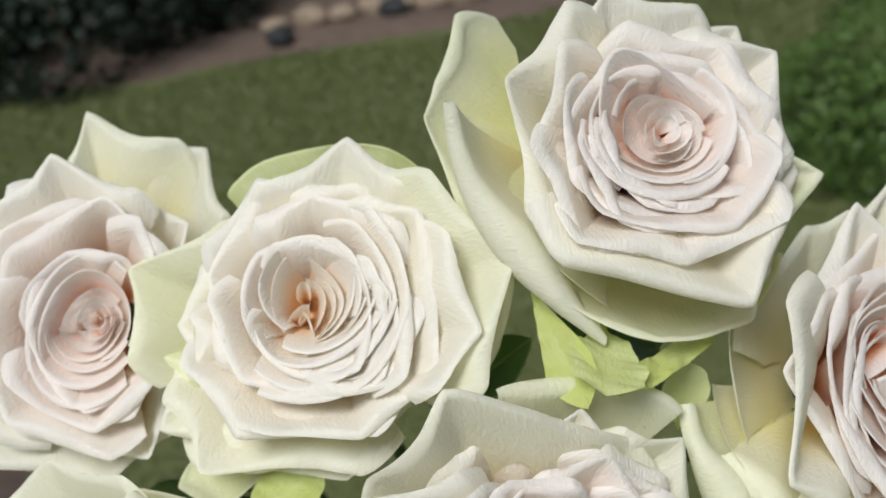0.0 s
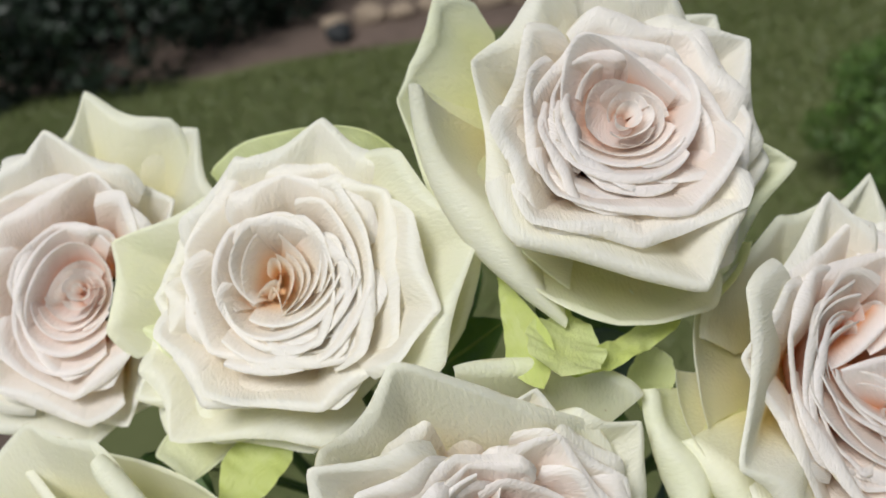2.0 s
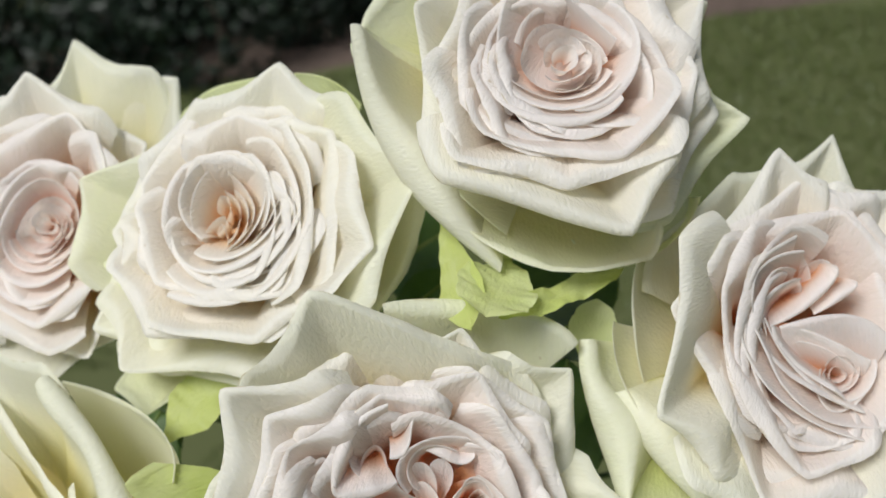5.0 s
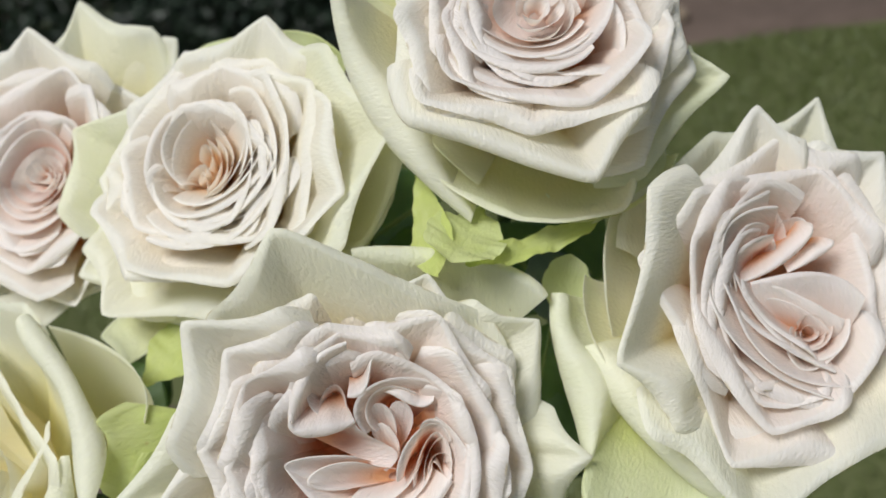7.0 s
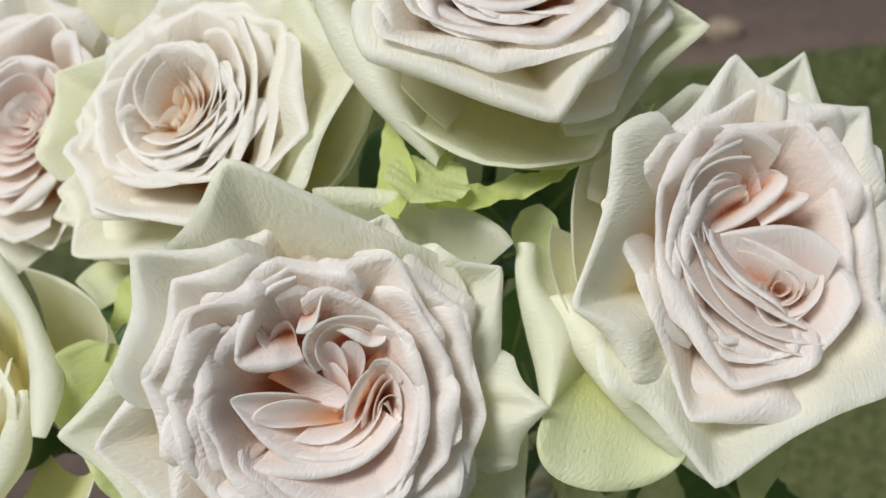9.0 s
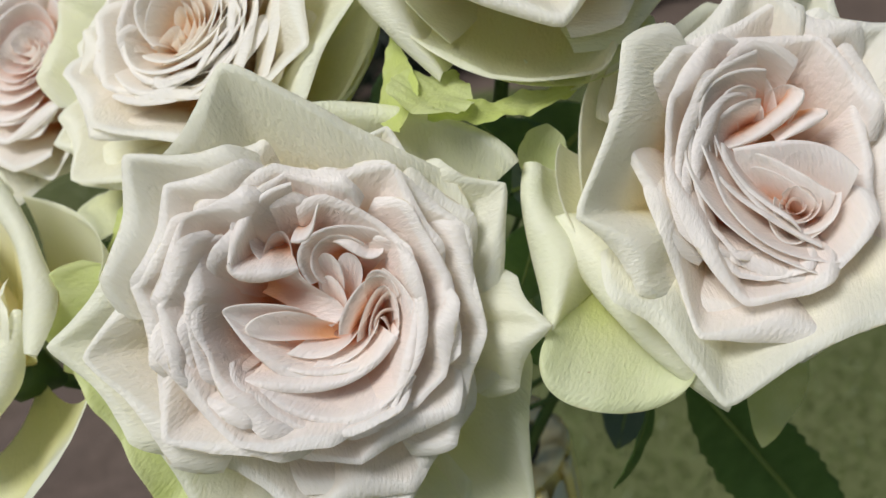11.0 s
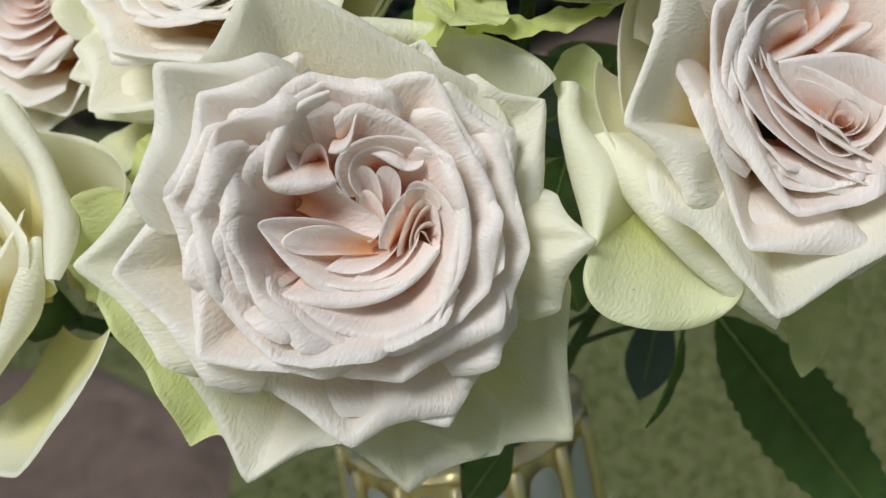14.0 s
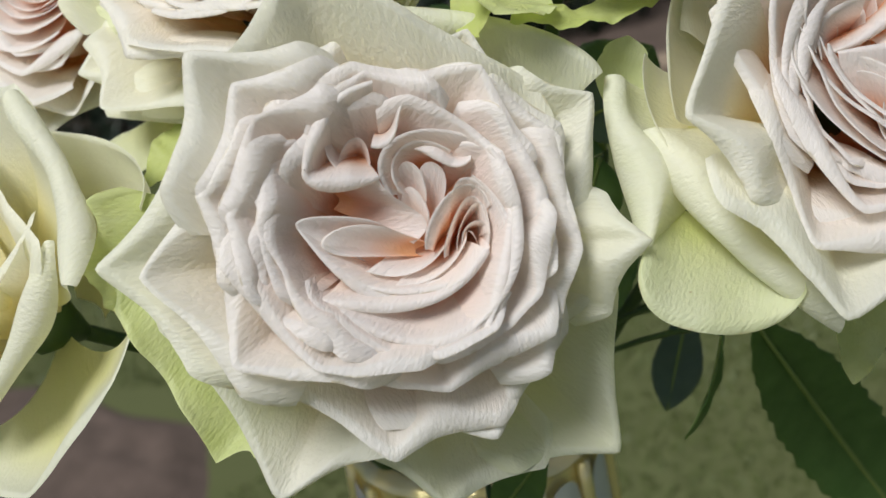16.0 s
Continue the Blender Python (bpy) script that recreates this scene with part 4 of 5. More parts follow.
fold(rose, (-16.1, -3.3, 7), (-14.1, -17.2, 7), (-3.7, -23.9, 7), (11.2, -18.2, 7), (-3.8, -0.7, -10), flare=.5, curl=80, roll=1.3, tone=.01)
fold(rose, (-13.5, -3.8, 6.5), (-10.3, -14.4, 6.5), (-0.3, -18.9, 6.5), (12.1, -12.1, 6.5), (-3.8, -0.7, -10), flare=.4, curl=60, roll=1.0, tone=.01)
fold(rose, (-11.5, -6.0, 6), (-6.0, -14.1, 6), (2.9, -14.6, 6), (11.9, -5.7, 6), (-3.8, -0.7, -10), flare=.3, curl=50, roll=.8, tone=.01)
fold(rose, (12.5, 5.2, 6), (13.9, -4.3, 6), (10.4, -12.6, 6), (2.6, -16.3, 6), (-3.8, -0.7, -10), flare=.4, curl=50, roll=.9, tone=.01)
# the bud
fold(rose, (-8.9, -6.5, 5.5), (-5.8, 1.9, 5.5), (2.6, 6.9, 5.5), (11.2, 1.9, 5.5), (-2.8, -0.7, -8), flare=.12, curl=45, roll=.6, tone=.01, pale=.4)
fold(rose, (-9.1, -2.9, 5.5), (-4.8, -11.1, 5.5), (3.2, -11.9, 5.5), (9.1, -3.2, 5.5), (-2.8, -0.7, -8), flare=.12, curl=45, roll=.6, tone=.01, pale=.4)
fold(rose, (8.4, -8.5, 6), (10.9, -0.9, 6), (4.2, 4.3, 6), (-3.4, 2.2, 6), (-2.8, -0.7, -8), flare=.12, curl=45, roll=.6, tone=.01, pale=.4)
fold(rose, (-5.9, -5.5, 6.5), (-3.2, 0.3, 6.5), (3.2, 2.6, 6.5), (8.3, -2.2, 6.5), (-2.8, -0.7, -8), flare=.12, curl=45, roll=.6, tone=.01, pale=.4)
fold(rose, (-2.1, -3.1, 7.0), (-0.3, 1.3, 7.0), (3.7, 1.5, 7.0), (6.6, -2.8, 7.0), (2.0, -0.8, 0.0), flare=.12, curl=45, roll=.6, tone=.01, pale=.4)
fold(rose, (8.1, -2.2, 7.0), (6.1, -8.1, 7.0), (0.5, -9.1, 7.0), (-2.8, -5.3, 7.0), (3.0, -6.2, 0.0), flare=.12, curl=45, roll=.6, tone=.01, pale=.4)
fold(rose, (6.4, -2.8, 7.5), (4.4, -6.0, 7.5), (0.8, -6.1, 7.5), (-0.8, -2.7, 7.5), (2.7, -4.4, 0.5), flare=.12, curl=45, roll=.6, tone=.01, pale=.4)
fold(rose, (0.7, -3.8, 8.0), (1.5, -1.0, 8.0), (3.6, -0.8, 8.0), (4.7, -3.2, 8.0), (2.6, -2.2, 1.0), flare=.12, curl=45, roll=.6, tone=.01, pale=.4)
foot(rose)
rose_a = rose

rose = rose_at((0.1033, 0.2642, 1.1440), (0.4107, -0.7413, 0.5309), "open white rose with many thin blush inner petals")
petal(rose, 78, 54.9, 0, 17, 45.9, 38, 40.5, flare=1.0, tone=.3)
petal(rose, 53, 67.5, -14, 18, 51.6, 14, 53.6, flare=1.0, tone=.5)
petal(rose, 33, 54.7, -1, 25, 43.4, 21, 47.5, flare=1.0, tone=.3)
petal(rose, -24, 45.2, -4, 37, 54.6, 43, 49.7, flare=1.0, tone=.3)
petal(rose, -121, 68.7, 8, 32, 61.2, 51, 52.0, flare=.95, tone=.45)
petal(rose, -62, 55.1, -6, 34, 54.7, 35, 46.6, flare=.9, tone=.35)
petal(rose, -175, 59.9, 14, 52, 51.0, 23, 55.3, side=10, flare=.9, tone=.4, curl=110, round_=0, roll=1.6)
petal(rose, 86, 52.5, -16, 18, 55.9, 41, 50.4, flare=.9, tone=.6)
petal(rose, 154, 46.4, 6, 34, 39.9, 46, 40.7, flare=.9, tone=.12)
petal(rose, -131, 54.4, 6, 41, 39.4, 35, 51.2, flare=.85, tone=.1)
petal(rose, -92, 50.3, 2, 40, 47.0, 38, 43.1, flare=.85, tone=.1)
petal(rose, 69, 46.5, 0, 27, 47.9, 46, 40.0, flare=.9, tone=.1)
petal(rose, 11, 39.6, -2, 47, 38.7, 38, 47.0, flare=.85, tone=.1)
petal(rose, 139, 32.7, 6, 35, 36.8, 62, 35.9, flare=.7, tone=.06)
petal(rose, -122, 42.7, 8, 57, 33.4, 32, 36.5, flare=.7, tone=.06)
petal(rose, 52, 37.9, 2, 39, 34.2, 51, 35.8, flare=.75, tone=.06)
petal(rose, -94, 35.5, 5, 45, 32.7, 44, 31.2, flare=.7, tone=.04)
petal(rose, -4, 27.3, 0, 49, 33.3, 50, 39.7, flare=.65, tone=.04)
petal(rose, 158, 25.5, 6, 70, 31.4, 52, 34.5, flare=.5, tone=.04)
petal(rose, -180, 29.6, 7, 56, 28.6, 37, 34.6, flare=.6, tone=.05)
petal(rose, -167, 26.0, 6, 69, 22.1, 35, 32.4, flare=.5, tone=.04)
petal(rose, -126, 35.7, 6, 30, 33.5, 29, 32.3, flare=.6, tone=.05)
# nested rims at one side of the heart
fold(rose, (-23.7, 12.2, 7.8), (-25.8, -3.4, 7.8), (-18.5, -18.8, 8.4), (-1.7, -33.2, 7.6), (5.9, -5.8, -11), flare=0.55, curl=85, roll=0.8, wave=.7)
fold(rose, (-21.5, 13.7, 7.7), (-20.7, -0.7, 7.5), (-15.9, -18.0, 7.2), (5.4, -31.6, 7.6), (5.9, -5.8, -11), flare=0.50, curl=85, roll=0.7, wave=.7)
fold(rose, (-18.4, 11.3, 6.0), (-18.9, -2.3, 5.3), (-10.5, -15.0, 6.1), (3.2, -26.6, 6.1), (5.9, -5.8, -11), flare=0.45, curl=85, roll=1.8, wave=.7)
fold(rose, (-15.9, 8.8, 5.4), (-14.5, -3.2, 5.0), (-9.6, -13.4, 4.8), (-1.0, -23.7, 5.1), (5.9, -5.8, -11), flare=0.42, curl=85, roll=1.3, wave=.7)
fold(rose, (-15.0, 6.4, 5.8), (-13.5, -3.7, 4.5), (-7.2, -13.6, 4.8), (-1.3, -21.4, 5.1), (5.9, -5.8, -11), flare=0.40, curl=85, roll=1.9, wave=.7)
fold(rose, (-25.0, 2.7, 7.6), (-19.9, 17.7, 7.6), (-11.9, 24.9, 7.9), (0.7, 27.8, 8.6), (2.0, 9.0, -11), flare=.35, curl=80, roll=1.9, wave=.7)
fold(rose, (-20.0, 6.0, 5.7), (-17.9, 17.3, 6.9), (-9.7, 23.5, 6.7), (2.9, 23.0, 6.0), (2.0, 9.0, -11), flare=.35, curl=80, roll=1.2, wave=.7)
fold(rose, (-18.4, 4.8, 5.7), (-15.2, 12.9, 4.3), (-8.9, 19.7, 4.8), (-0.9, 18.5, 5.8), (2.0, 9.0, -11), flare=.35, curl=80, roll=1.2, wave=.7)
fold(rose, (-16.1, 3.6, 3.3), (-13.8, 11.9, 3.4), (-8.2, 15.7, 3.6), (-0.5, 15.8, 4.0), (2.0, 9.0, -11), flare=.35, curl=80, roll=1.7, wave=.7)
# tongues and folds inside
fold(rose, (-4.7, 18.5, 0), (2.0, 22.7, 2), (5.8, 19.8, 1), (6.3, 11.1, -2), (2.7, 9.5, -10), flare=.3, curl=50, roll=.6)
fold(rose, (-5.3, 13.0, -1), (0.2, 16.3, 1), (1.8, 13.1, 0), (1.2, 7.4, -4), (-1.9, 7.9, -9), flare=.3, curl=50, roll=.5)
fold(rose, (3.9, 18.0, 0), (11.0, 18.2, 2), (12.6, 13.8, 1), (7.5, 8.2, -2), (6.6, 9.1, -9), flare=.35, curl=50, roll=.6)
fold(rose, (-12.8, 5.4, 1), (-0.7, 6.4, 3), (8.5, 10.2, 5), (11.6, 14.9, 6), (3.5, 15.5, -7), flare=.75, curl=170, roll=1.3, low=.6)
fold(rose, (2.5, 4.1, 0), (9.8, 5.1, 2), (15.4, 6.7, 3), (17.9, 8.9, 3), (10.3, 12.0, -7), flare=.75, curl=120, roll=1.0, low=.6)
fold(rose, (-11.0, 4.9, 3), (1.5, 3.8, 5), (12.3, -0.1, 5.5), (19.3, -9.0, 6), (2.5, -17.4, -7), flare=.9, curl=110, roll=1.2, low=.6)
fold(rose, (-9.8, 3.1, 2), (-2.4, 0.4, 4), (5.3, -6.6, 4.5), (11.8, -13.2, 4), (2.7, -18.1, -8), flare=.85, curl=80, roll=.9, low=.5)
fold(rose, (-7.5, -1.1, 2), (-2.8, -3.2, 3), (3.3, -9.1, 3), (7.3, -15.1, 3), (3.6, -18.4, -8), flare=.7, curl=70, roll=.7, low=.4)
# the small rosette
fold(rose, (-4.5, -10.4, 4), (-4.4, -19.8, 4), (5.1, -21.9, 4), (13.4, -13.6, 4), (7.7, -14.4, -8), flare=.5, curl=70, roll=.9)
fold(rose, (-7.9, -12.7, 4), (-7.3, -20.9, 4), (-2.4, -23.9, 4), (7.0, -21.6, 4), (6.6, -15.0, -8), flare=.5, curl=60, roll=.8)
fold(rose, (-3.5, -12.2, 3.5), (-2.5, -17.7, 3.5), (3.2, -18.6, 3.5), (8.3, -13.8, 3.5), (7.2, -14.3, -8), flare=.4, curl=60, roll=.6)
fold(rose, (-1.7, -11.0, 3), (-4.1, -15.6, 3), (0.2, -18.0, 3), (5.1, -16.1, 3), (6.3, -14.6, -8), flare=.3, curl=50, roll=.5)
fold(rose, (4.1, -16.7, 3), (6.5, -12.4, 3), (3.3, -9.1, 3), (-1.9, -10.2, 3), (6.8, -14.2, -8), flare=.3, curl=50, roll=.5)
fold(rose, (-1.2, -12.7, 2.5), (-0.9, -15.7, 2.5), (2.0, -16.0, 2.5), (3.9, -14.1, 2.5), (5.8, -13.9, -7), flare=.2, curl=40, roll=.4)
fold(rose, (3.3, -14.7, 2.5), (2.8, -12.2, 2.5), (0.6, -11.6, 2.5), (-1.4, -13.5, 2.5), (5.9, -13.6, -7), flare=.2, curl=40, roll=.4)
# rolled outer petals
fold(rose, (-60, 20, -22), (-65, 4, -19), (-66, -12, -15), (-70, -30, -11), (-25, 0, -32), flare=.5, curl=200, roll=5.6, tone=.62)
fold(rose, (-70, -30, -11), (-71, -47, -8), (-52, -55, -8), (-36, -50, -4), (-42, -20, -24), flare=.95, curl=85, roll=3.2, tone=.78, low=.75, wave=1.4)
fold(rose, (-57, 2, -17), (-54, -19, -11), (-45, -40, -8), (-29, -61, -7), (-15, -10, -30), flare=.6, curl=190, roll=5.2, tone=.52)
fold(rose, (-50, 22, -17), (-55, 8, -15), (-53, -8, -15), (-47, -22, -13), (-15, 0, -36), flare=.3, curl=60, roll=1.5, tone=.45)
fold(rose, (-34, 40, -14), (-42, 30, -14), (-47, 16, -14), (-49, 2, -14), (-10, 5, -38), flare=.35, curl=70, roll=1.2, tone=.5)
foot(rose)
rose_d = rose

rose = rose_at((-0.0086, 0.2040, 1.1322), (0.3594, -0.8286, 0.4293), "large open blush white rose with a quartered centre")
petal(rose, -55, 82.6, -34, 18, 69.3, 29, 60.9, side=-28, flare=.9, tone=.75)
petal(rose, -90, 71.8, -30, 20, 55.4, 21, 71.4, flare=.9, tone=.7)
petal(rose, -125, 71.7, -24, 43, 62.2, 22, 55.2, side=-18, flare=1.0, tone=.45)
petal(rose, 176, 70.0, -5, 22, 54.8, 27, 59.0, flare=1.0, tone=.5)
petal(rose, 129, 61.9, 6, 22, 48.0, 30, 53.5, flare=1.0, tone=.35)
petal(rose, 23, 61.3, -12, 44, 54.5, 17, 52.3, flare=1.0, tone=.5)
petal(rose, 91, 50.1, -6, 20, 46.5, 18, 51.6, flare=1.0, tone=.25)
petal(rose, 58, 52.6, -8, 36, 49.2, 21, 46.2, flare=1.0, tone=.25)
petal(rose, 180, 59.3, 2, 36, 46.5, 35, 52.8, flare=.95, tone=.25)
petal(rose, -102, 54.9, -6, 41, 50.1, 28, 54.1, flare=.95, tone=.15)
petal(rose, -76, 55.8, -8, 29, 47.6, 32, 49.0, flare=.9, tone=.15)
petal(rose, 128, 48.5, 8, 24, 42.1, 30, 45.7, flare=.9, tone=.12)
petal(rose, 161, 45.0, 8, 25, 42.1, 25, 42.7, flare=.85, tone=.1)
petal(rose, -150, 48.8, 6, 34, 41.5, 36, 38.5, flare=.85, tone=.1)
petal(rose, 17, 45.6, -2, 34, 45.3, 35, 43.6, flare=.85, tone=.12)
petal(rose, -19, 44.5, -2, 35, 50.3, 37, 45.0, flare=.85, tone=.1)
petal(rose, -84, 40.7, 2, 46, 38.4, 36, 45.7, flare=.8, tone=.08)
petal(rose, 94, 38.7, 6, 28, 35.7, 31, 40.7, flare=.8, tone=.08)
petal(rose, 50, 42.7, 2, 32, 37.5, 24, 37.3, flare=.8, tone=.08)
petal(rose, 133, 39.4, 10, 25, 35.8, 30, 40.0, flare=.75, tone=.05)
petal(rose, 167, 37.9, 10, 26, 37.0, 27, 37.7, flare=.7, tone=.05)
petal(rose, -130, 37.6, 9, 45, 40.1, 36, 34.2, flare=.7, tone=.05)
petal(rose, 2, 36.1, 3, 29, 39.2, 35, 36.6, flare=.7, tone=.05)
petal(rose, -38, 37.4, 4, 43, 34.0, 29, 37.4, flare=.65, tone=.05)
petal(rose, 90, 35.2, 7, 25, 32.9, 28, 31.1, flare=.6, tone=.03)
petal(rose, -168, 27.9, 8, 39, 34.5, 44, 33.9, flare=.6, tone=.03)
petal(rose, -98, 31.5, 7, 44, 27.8, 38, 34.0, flare=.55, tone=.03)
petal(rose, -25, 27.0, 6, 40, 33.3, 46, 29.6, flare=.5, tone=.03)
petal(rose, 28, 28.7, 6, 41, 29.7, 43, 29.7, flare=.5, tone=.03)
petal(rose, -140, 72.5, -34, 37, 75.1, 6, 64.8, flare=.9, tone=.93, curl=40, wave=2.2)
petal(rose, 173, 82.2, -36, 12, 80.5, 8, 76.4, flare=.9, tone=.94, curl=60, wave=2.2)
petal(rose, 170, 31.3, 8, 30, 33.4, 29, 31.8, flare=.6, tone=.04)
petal(rose, -155, 35.1, 8, 29, 34.7, 23, 33.8, flare=.6, tone=.04)
petal(rose, 114, 31.2, 6, 26, 30.5, 29, 28.6, flare=.6, tone=.04)
# crescents below the open centre
fold(rose, (-22.5, -15.9, 6), (-9.3, -24.9, 6), (6.1, -29.6, 6), (22.4, -21.3, 6), (1.7, -4.2, -12), flare=.6, curl=110, roll=2.0)
fold(rose, (-21.4, -13.7, 5), (-9.5, -18.9, 5), (5.5, -19.7, 5), (19.8, -10.9, 5), (5.9, -5.1, -12), flare=.7, curl=100, roll=2.0)
fold(rose, (-22.6, 3.9, 3), (-16.3, -8.2, 4), (-5.2, -18.1, 4), (13.2, -15.8, 5), (0.3, -3.9, -12), flare=.7, curl=100, roll=1.6)
fold(rose, (-17.0, -4.4, 2), (-9.7, -13.0, 3), (1.9, -16.9, 4), (14.8, -15.4, 4), (4.5, -4.9, -11), flare=.6, curl=80, roll=1.1)
# thin rims at one side of the swirl
fold(rose, (24.8, 13.0, 7), (28.3, -0.3, 7), (25.7, -15.1, 7), (12.1, -27.4, 7), (11.1, -1.7, -12), flare=.5, curl=90, roll=1.6)
fold(rose, (19.5, 7.2, 6), (25.5, -3.8, 6), (24.0, -16.1, 6), (13.9, -25.7, 6), (10.8, -3.1, -12), flare=.5, curl=70, roll=1.0)
fold(rose, (14.0, 4.2, 5.5), (20.0, 6.1, 5.5), (24.5, -3.6, 5.5), (20.4, -18.1, 5.5), (14.0, -5.4, -11), flare=.4, curl=70, roll=.9)
# the swirl
fold(rose, (5.3, -7.2, 4.5), (9.3, 1.1, 4.5), (17.1, 5.7, 4.5), (22.2, -0.2, 4.5), (12.6, -5.1, -11), flare=.4, curl=60, roll=.9)
fold(rose, (9.2, -10.0, 3), (12.7, -2.2, 3), (18.4, 2.9, 3), (20.8, -6.0, 3), (15.4, -5.7, -11), flare=.3, curl=50, roll=.6)
fold(rose, (12.6, -9.3, 3), (15.0, -2.7, 3), (19.8, 1.2, 3), (20.9, -6.8, 3), (16.9, -5.3, -10), flare=.2, curl=50, roll=.5)
fold(rose, (14.1, -8.8, 2.5), (16.2, -3.6, 2.5), (20.2, -3.7, 2.5), (19.7, -10.0, 2.5), (17.7, -6.0, -9), flare=.2, curl=50, roll=.5)
fold(rose, (16.0, -4.9, 2), (17.6, -7.7, 2), (18.5, -10.4, 2), (20.1, -7.9, 2), (18.7, -5.5, -8), flare=.2, curl=40, roll=.4)
fold(rose, (-9.0, -9.2, 2), (-1.2, -11.9, 2), (6.1, -10.4, 2.5), (12.1, -4.9, 3), (10.6, -3.4, -9), flare=.8, curl=60, roll=.8, low=.6)
fold(rose, (-3.0, -13.8, 2.5), (4.6, -14.3, 2.5), (10.7, -11.7, 3), (15.2, -7.0, 3), (12.6, -4.5, -9), flare=.7, curl=60, roll=.8, low=.6)
fold(rose, (3.7, -15.0, 3), (10.0, -15.0, 3), (15.9, -13.5, 3.5), (20.3, -9.5, 3), (13.6, -6.9, -9), flare=.7, curl=60, roll=.8, low=.6)
# the folded cup at the upper side
fold(rose, (1.3, 32.7, 9), (-9.6, 29.7, 8.5), (-16.2, 22.5, 8), (-18.7, 14.0, 7.5), (-3.9, 21.9, -10), flare=.45, curl=150, roll=1.5)
fold(rose, (-18.7, 15.3, 7.5), (-15.6, 10.8, 7), (-8.4, 9.6, 6), (-1.4, 10.9, 4.5), (-7.4, 22.5, -9), flare=.55, curl=170, roll=1.7)
fold(rose, (-4.7, 31.1, 6), (-10.5, 26.1, 5), (-12.3, 18.9, 4), (-7.7, 13.8, 3), (-2.7, 23.9, -10), flare=.4, curl=60, roll=.6)
fold(rose, (-10.0, 16.9, 1), (-7.0, 21.3, 1), (-3.5, 21.3, 1), (-2.9, 14.2, 0), (-4.9, 16.8, -9), flare=.3, curl=40, roll=.5)
fold(rose, (-2.1, 18.1, 6), (4.1, 19.9, 6), (6.9, 25.7, 6.5), (11.7, 21.7, 6), (5.4, 27.4, -6), flare=.7, curl=110, roll=1.0, low=.6)
# the broad sheet below it
fold(rose, (-1.7, 11.0, 4), (2.6, 5.0, 1.5), (7.2, 0.0, -0.5), (3.4, -4.8, -2), (-13.2, 11.8, -9), flare=.95, curl=50, roll=.6, low=.5)
# arches and tongues
fold(rose, (0.4, 6.9, 1), (0.0, 16.7, 5), (10.4, 20.1, 5.5), (25.7, 13.2, 5), (10.8, 11.2, -13), flare=.45, curl=80, roll=1.2)
fold(rose, (3.3, 6.5, 0), (1.8, 13.5, 2.5), (7.0, 18.0, 3), (16.2, 14.3, 3), (9.4, 11.4, -12), flare=.4, curl=70, roll=.8)
fold(rose, (7.8, 16.5, 2), (11.2, 13.9, 3), (15.4, 10.6, 3), (20.2, 11.0, 3), (17.2, 17.7, -6), flare=.9, curl=120, roll=.9, low=.7)
fold(rose, (2.1, 5.7, -3), (4.4, 13.9, 1), (8.2, 11.7, 1), (8.3, 3.7, -3), (6.1, -0.1, -10), flare=.85, curl=40, roll=.5, low=.3)
fold(rose, (7.2, 6.9, -4), (9.9, 13.1, -0.5), (13.7, 10.8, -0.5), (12.3, 3.7, -4), (6.6, -1.7, -10), flare=.85, curl=40, roll=.5, low=.3)
fold(rose, (2.4, 2.3, -5), (4.7, 8.5, -1), (7.9, 4.9, -1), (8.0, -1.9, -4), (5.3, -3.7, -10), flare=.85, curl=40, roll=.4, low=.3)
fold(rose, (-4.0, 1.8, 0), (-14.3, 5.0, 3.5), (-22.3, 4.9, 4), (-15.8, -1.5, 1), (-0.9, -3.0, -6), flare=.95, curl=70, roll=.9, low=.35)
fold(rose, (0.8, -2.1, 1), (-11.5, 1.8, 4), (-17.8, -1.3, 4), (-8.3, -5.9, 2), (5.6, -6.5, -4), flare=.95, curl=70, roll=.9, low=.35)
fold(rose, (-13.2, -7.6, -3), (-11.3, -5.6, -2), (-9.2, -5.7, -2), (-7.6, -8.1, -3), (-8.0, -9.0, -9), flare=.7, curl=40, roll=.3)
# outer petals behind
petal(rose, 99, 67.2, 6, 62, 52.0, 25, 59.8, side=-12, flare=.9, tone=.5)
petal(rose, -15, 61.5, -2, 17, 57.5, 13, 54.5, side=-13, flare=1.0, tone=.55)
fold(rose, (9, 57, -15), (28, 53, -17), (50, 43, -17), (62, 30, -18), (15, 12, -42), flare=.7, curl=120, roll=3.2, tone=.6)
foot(rose, 50.0)
rose_e = rose

rose = rose_at((-0.1448, 0.2065, 1.1203), (-0.3505, -0.7011, 0.6210), "half open greenish cream rose with rolled petals")
petal(rose, -46, 59.8, -22, 35, 49.8, 36, 61.0, flare=.7, tone=.7)
petal(rose, 114, 66.9, 0, 27, 61.9, 38, 67.8, flare=.9, tone=.6)
petal(rose, 81, 33.6, -4, 49, 40.7, 44, 64.9, flare=.85, tone=.5)
petal(rose, -4, 22.9, -4, 76, 21.3, 43, 38.5, flare=.85, tone=.5)
petal(rose, -171, 45.1, 0, 41, 61.2, 75, 36.3, flare=.9, tone=.5)
heart(rose, 8, 18.0, 4.0, -4, -2, 25, flare=0.5, tone=0.5, depth=20)
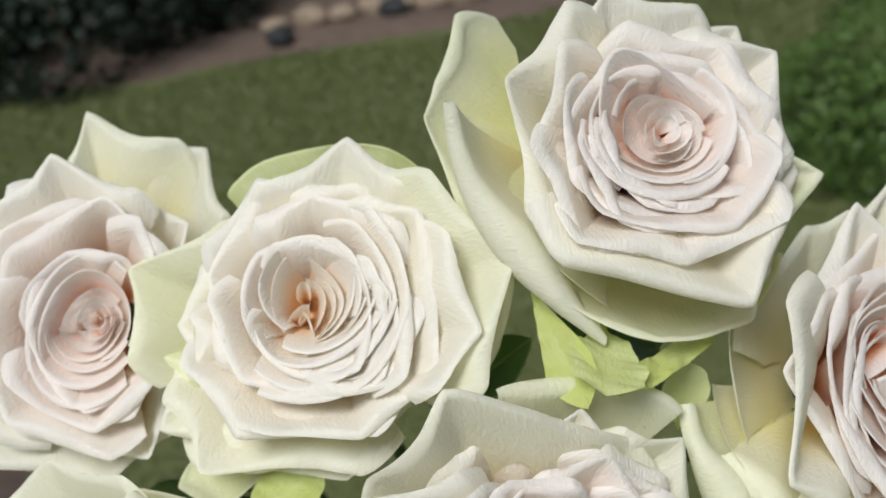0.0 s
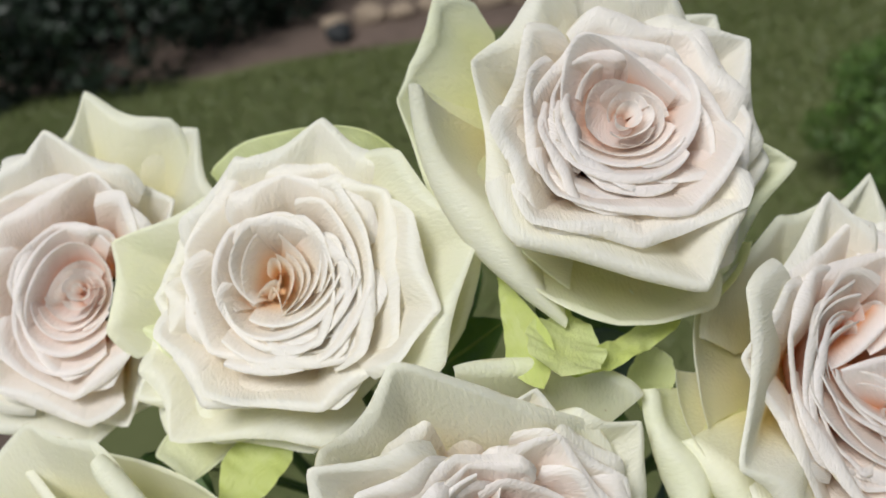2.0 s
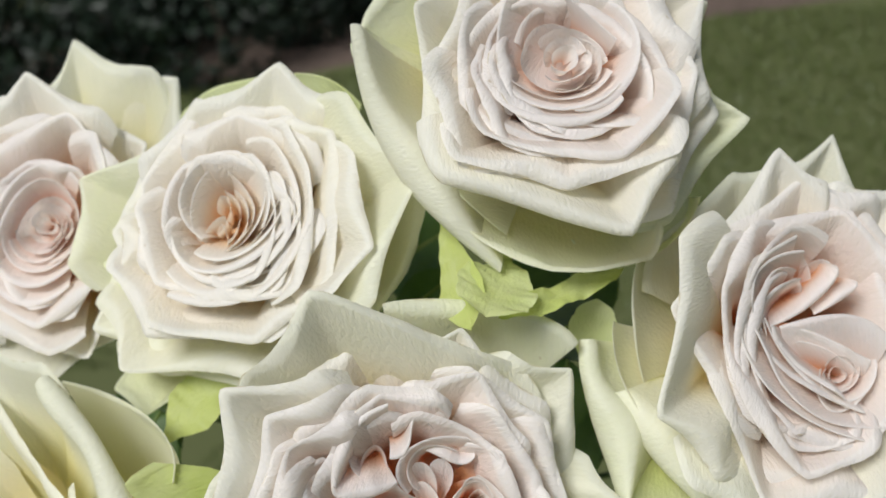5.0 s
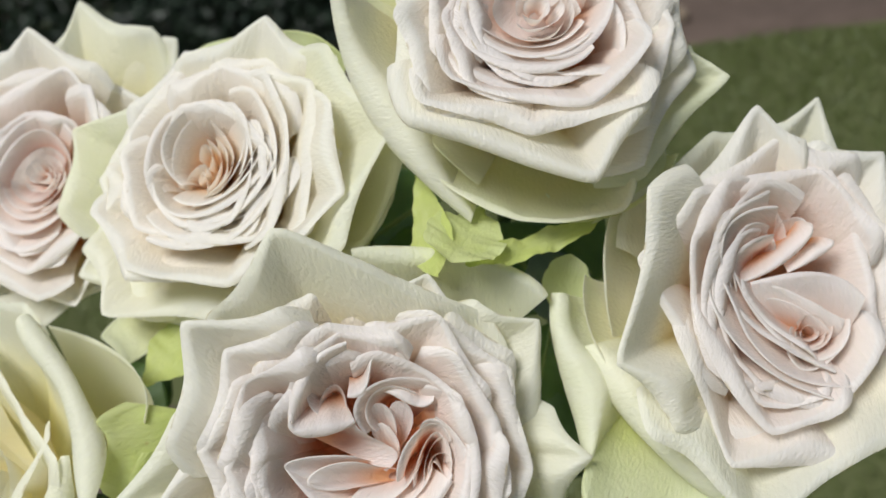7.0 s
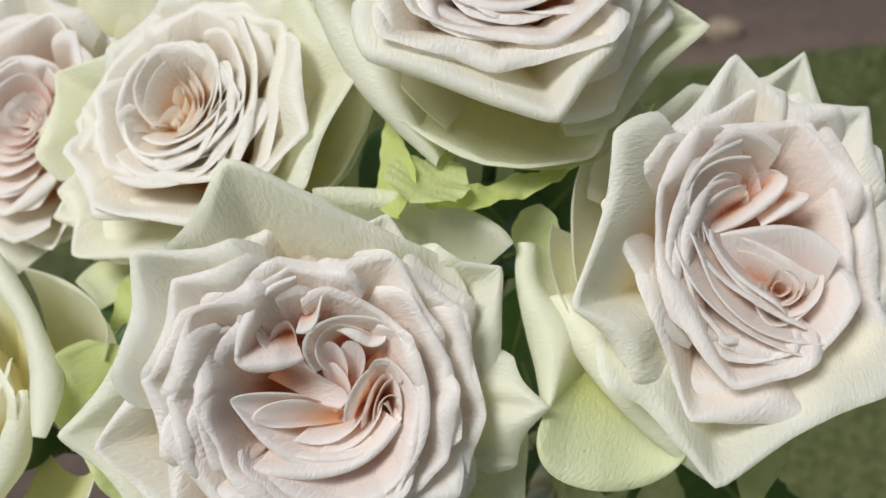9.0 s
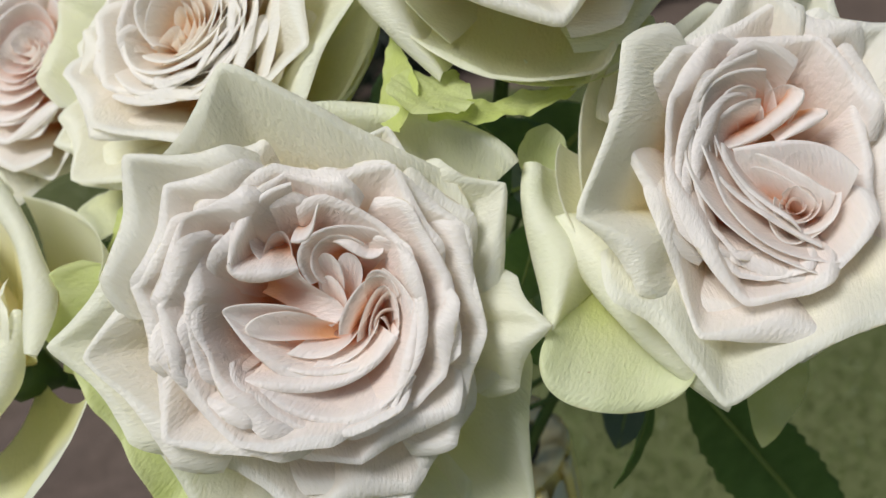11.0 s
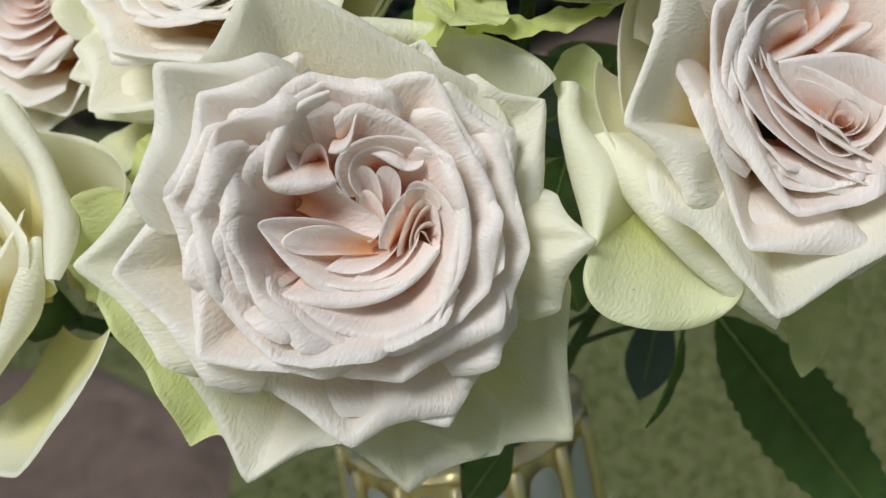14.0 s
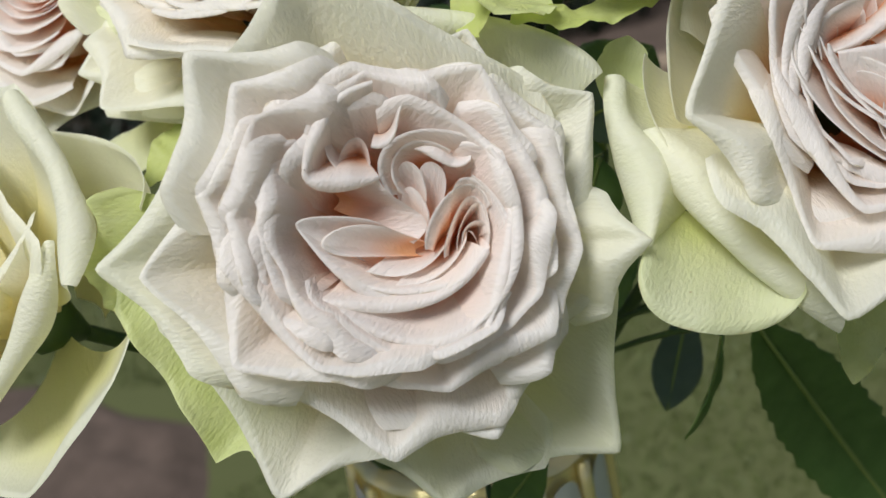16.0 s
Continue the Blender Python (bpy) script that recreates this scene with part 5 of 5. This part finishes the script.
# rolled outer petals
fold(rose, (12, 59, 5), (30, 45, -2), (44, 30, -6), (53, 12, -6), (0, 10, -30), flare=.5, curl=200, roll=4.6, tone=.5)
fold(rose, (-12, 55, -20), (15, 55, -22), (38, 50, -22), (50, 37, -20), (5, 8, -45), flare=.45, curl=70, roll=2.2, tone=.55)
fold(rose, (36, 22, -7), (37, 4, -8), (30, -14, -10), (17, -32, -12), (-8, -5, -30), flare=.6, curl=190, roll=4.2, tone=.5)
foot(rose)
rose_f = rose

guard(rose_d,(0.0365, 0.2693, 1.1332), (0.0423, 0.2709, 1.1570), (0.0815, -0.8829, 0.4623), 0.015, tone=0.9, fat=0.6, seed=6, blunt=0.8)
leaf((0.0699, 0.3086, 1.0513), (0.1327, 0.3444, 0.9241), (-0.0859, -0.8683, 0.6990), 0.035, "large dark green rose leaf with a pale midrib", saw=0.13, bend=-0.06, seed=8)
leaf((0.0469, 0.3528, 1.0395), (0.0364, 0.3345, 1.0024), (0.5678, -0.8190, 0.3114), 0.021, "hanging leaf showing its bluish underside", LEAF_BACK, saw=0.06, seed=9, fat=0.6)
leaf((0.0602, 0.2908, 1.0566), (0.0476, 0.2708, 1.0307), (1.0397, 0.0926, 0.1140), 0.018, "narrow dark leaf seen on edge", saw=0.08, seed=10, bend=.06)
guard(rose_b,(-0.0748, 0.2636, 1.1492), (-0.0959, 0.2409, 1.1351), (0.0327, -0.6677, 0.9182), 0.020, tone=1.0, wavy=.0015, seed=11)
leaf((-0.0299, 0.2956, 1.1412), (-0.0046, 0.2952, 1.1576), (0.1735, -0.6013, 0.9841), 0.02, "dark green leaf between the roses", saw=0.05, seed=12)
leaf((0.0191, 0.3029, 1.1249), (0.0420, 0.3084, 1.1313), (0.1735, -0.6013, 0.9841), 0.03, "dark bluish leaf between the roses", LEAF_BACK, saw=0.05, seed=13)
leaf((0.0258, 0.3094, 1.1113), (0.0192, 0.2866, 1.0907), (0.3401, -0.7469, 0.6454), 0.02, "dark green leaf between the roses", saw=0.05, seed=14)
leaf((-0.0137, 0.2615, 1.0077), (0.0067, 0.2573, 1.0351), (0.3217, -0.7196, 0.7340), 0.016, "small green leaf at the vase's mouth", saw=0.05, seed=15)
guard(rose_c, (-0.0040, 0.2800, 1.1910), (0.0088, 0.2415, 1.1672), (-0.3046, -0.8849, 0.6198), 0.0150, wavy=0.0016, tone=1.0, fat=0.72, seed=3, blunt=0.8, bend=-.05)
guard(rose_c, (0.0170, 0.2430, 1.1700), (0.0515, 0.2740, 1.1660), (0.3482, -0.5435, 1.0409), 0.0080, wavy=0.0018, tone=1.0, seed=4, fat=.4, bend=-.06, blunt=.9)
guard(rose_c,(0.0181, 0.2715, 1.1736), (0.0139, 0.2394, 1.1724), (0.1956, -0.7863, 0.6192), 0.024, wavy=0.0015, tone=0.93, seed=5, fat=.6, blunt=.9)
leaf((0.0239, 0.3374, 1.1053), (0.0047, 0.3248, 1.1435), (0.3238, -0.7003, 0.7515), 0.035, "dark green leaf deep between the roses", saw=0.06, seed=31)
leaf((0.0160, 0.3492, 1.1120), (0.0416, 0.3569, 1.1350), (0.3238, -0.7003, 0.7515), 0.04, "dark green leaf deep between the roses", saw=0.06, seed=32)
leaf((0.0110, 0.3261, 1.0902), (0.0256, 0.2951, 1.0610), (0.3238, -0.7003, 0.7515), 0.034, "dark green leaf deep between the roses", saw=0.06, seed=33)
leaf((-0.1237, 0.2895, 1.1141), (-0.1407, 0.2638, 1.0958), (0.3238, -0.7003, 0.7515), 0.035, "dark green leaf deep between the roses", saw=0.06, seed=34)
leaf((-0.0470, 0.3465, 1.1336), (-0.0139, 0.3401, 1.1531), (0.2175, -0.6934, 0.7949), 0.04, "dark green leaf deep between the roses", saw=0.06, seed=35)
leaf((-0.1289, 0.3054, 1.1069), (-0.1456, 0.2859, 1.0971), (0.2175, -0.6934, 0.7949), 0.035, "dark green leaf deep between the roses", saw=0.06, seed=36)
leaf((0.0215, 0.3402, 1.0795), (0.0050, 0.3142, 1.0601), (0.3443, -0.7063, 0.7367), 0.03, "dark green leaf deep between the roses", saw=0.06, seed=37)
guard(rose_d, (0.106, 0.288, 1.092), (0.096, 0.262, 1.054), (0.1, -0.9, 0.3), 0.018, tone=0.93, wavy=0.003, seed=7, fat=0.5, blunt=0.5)
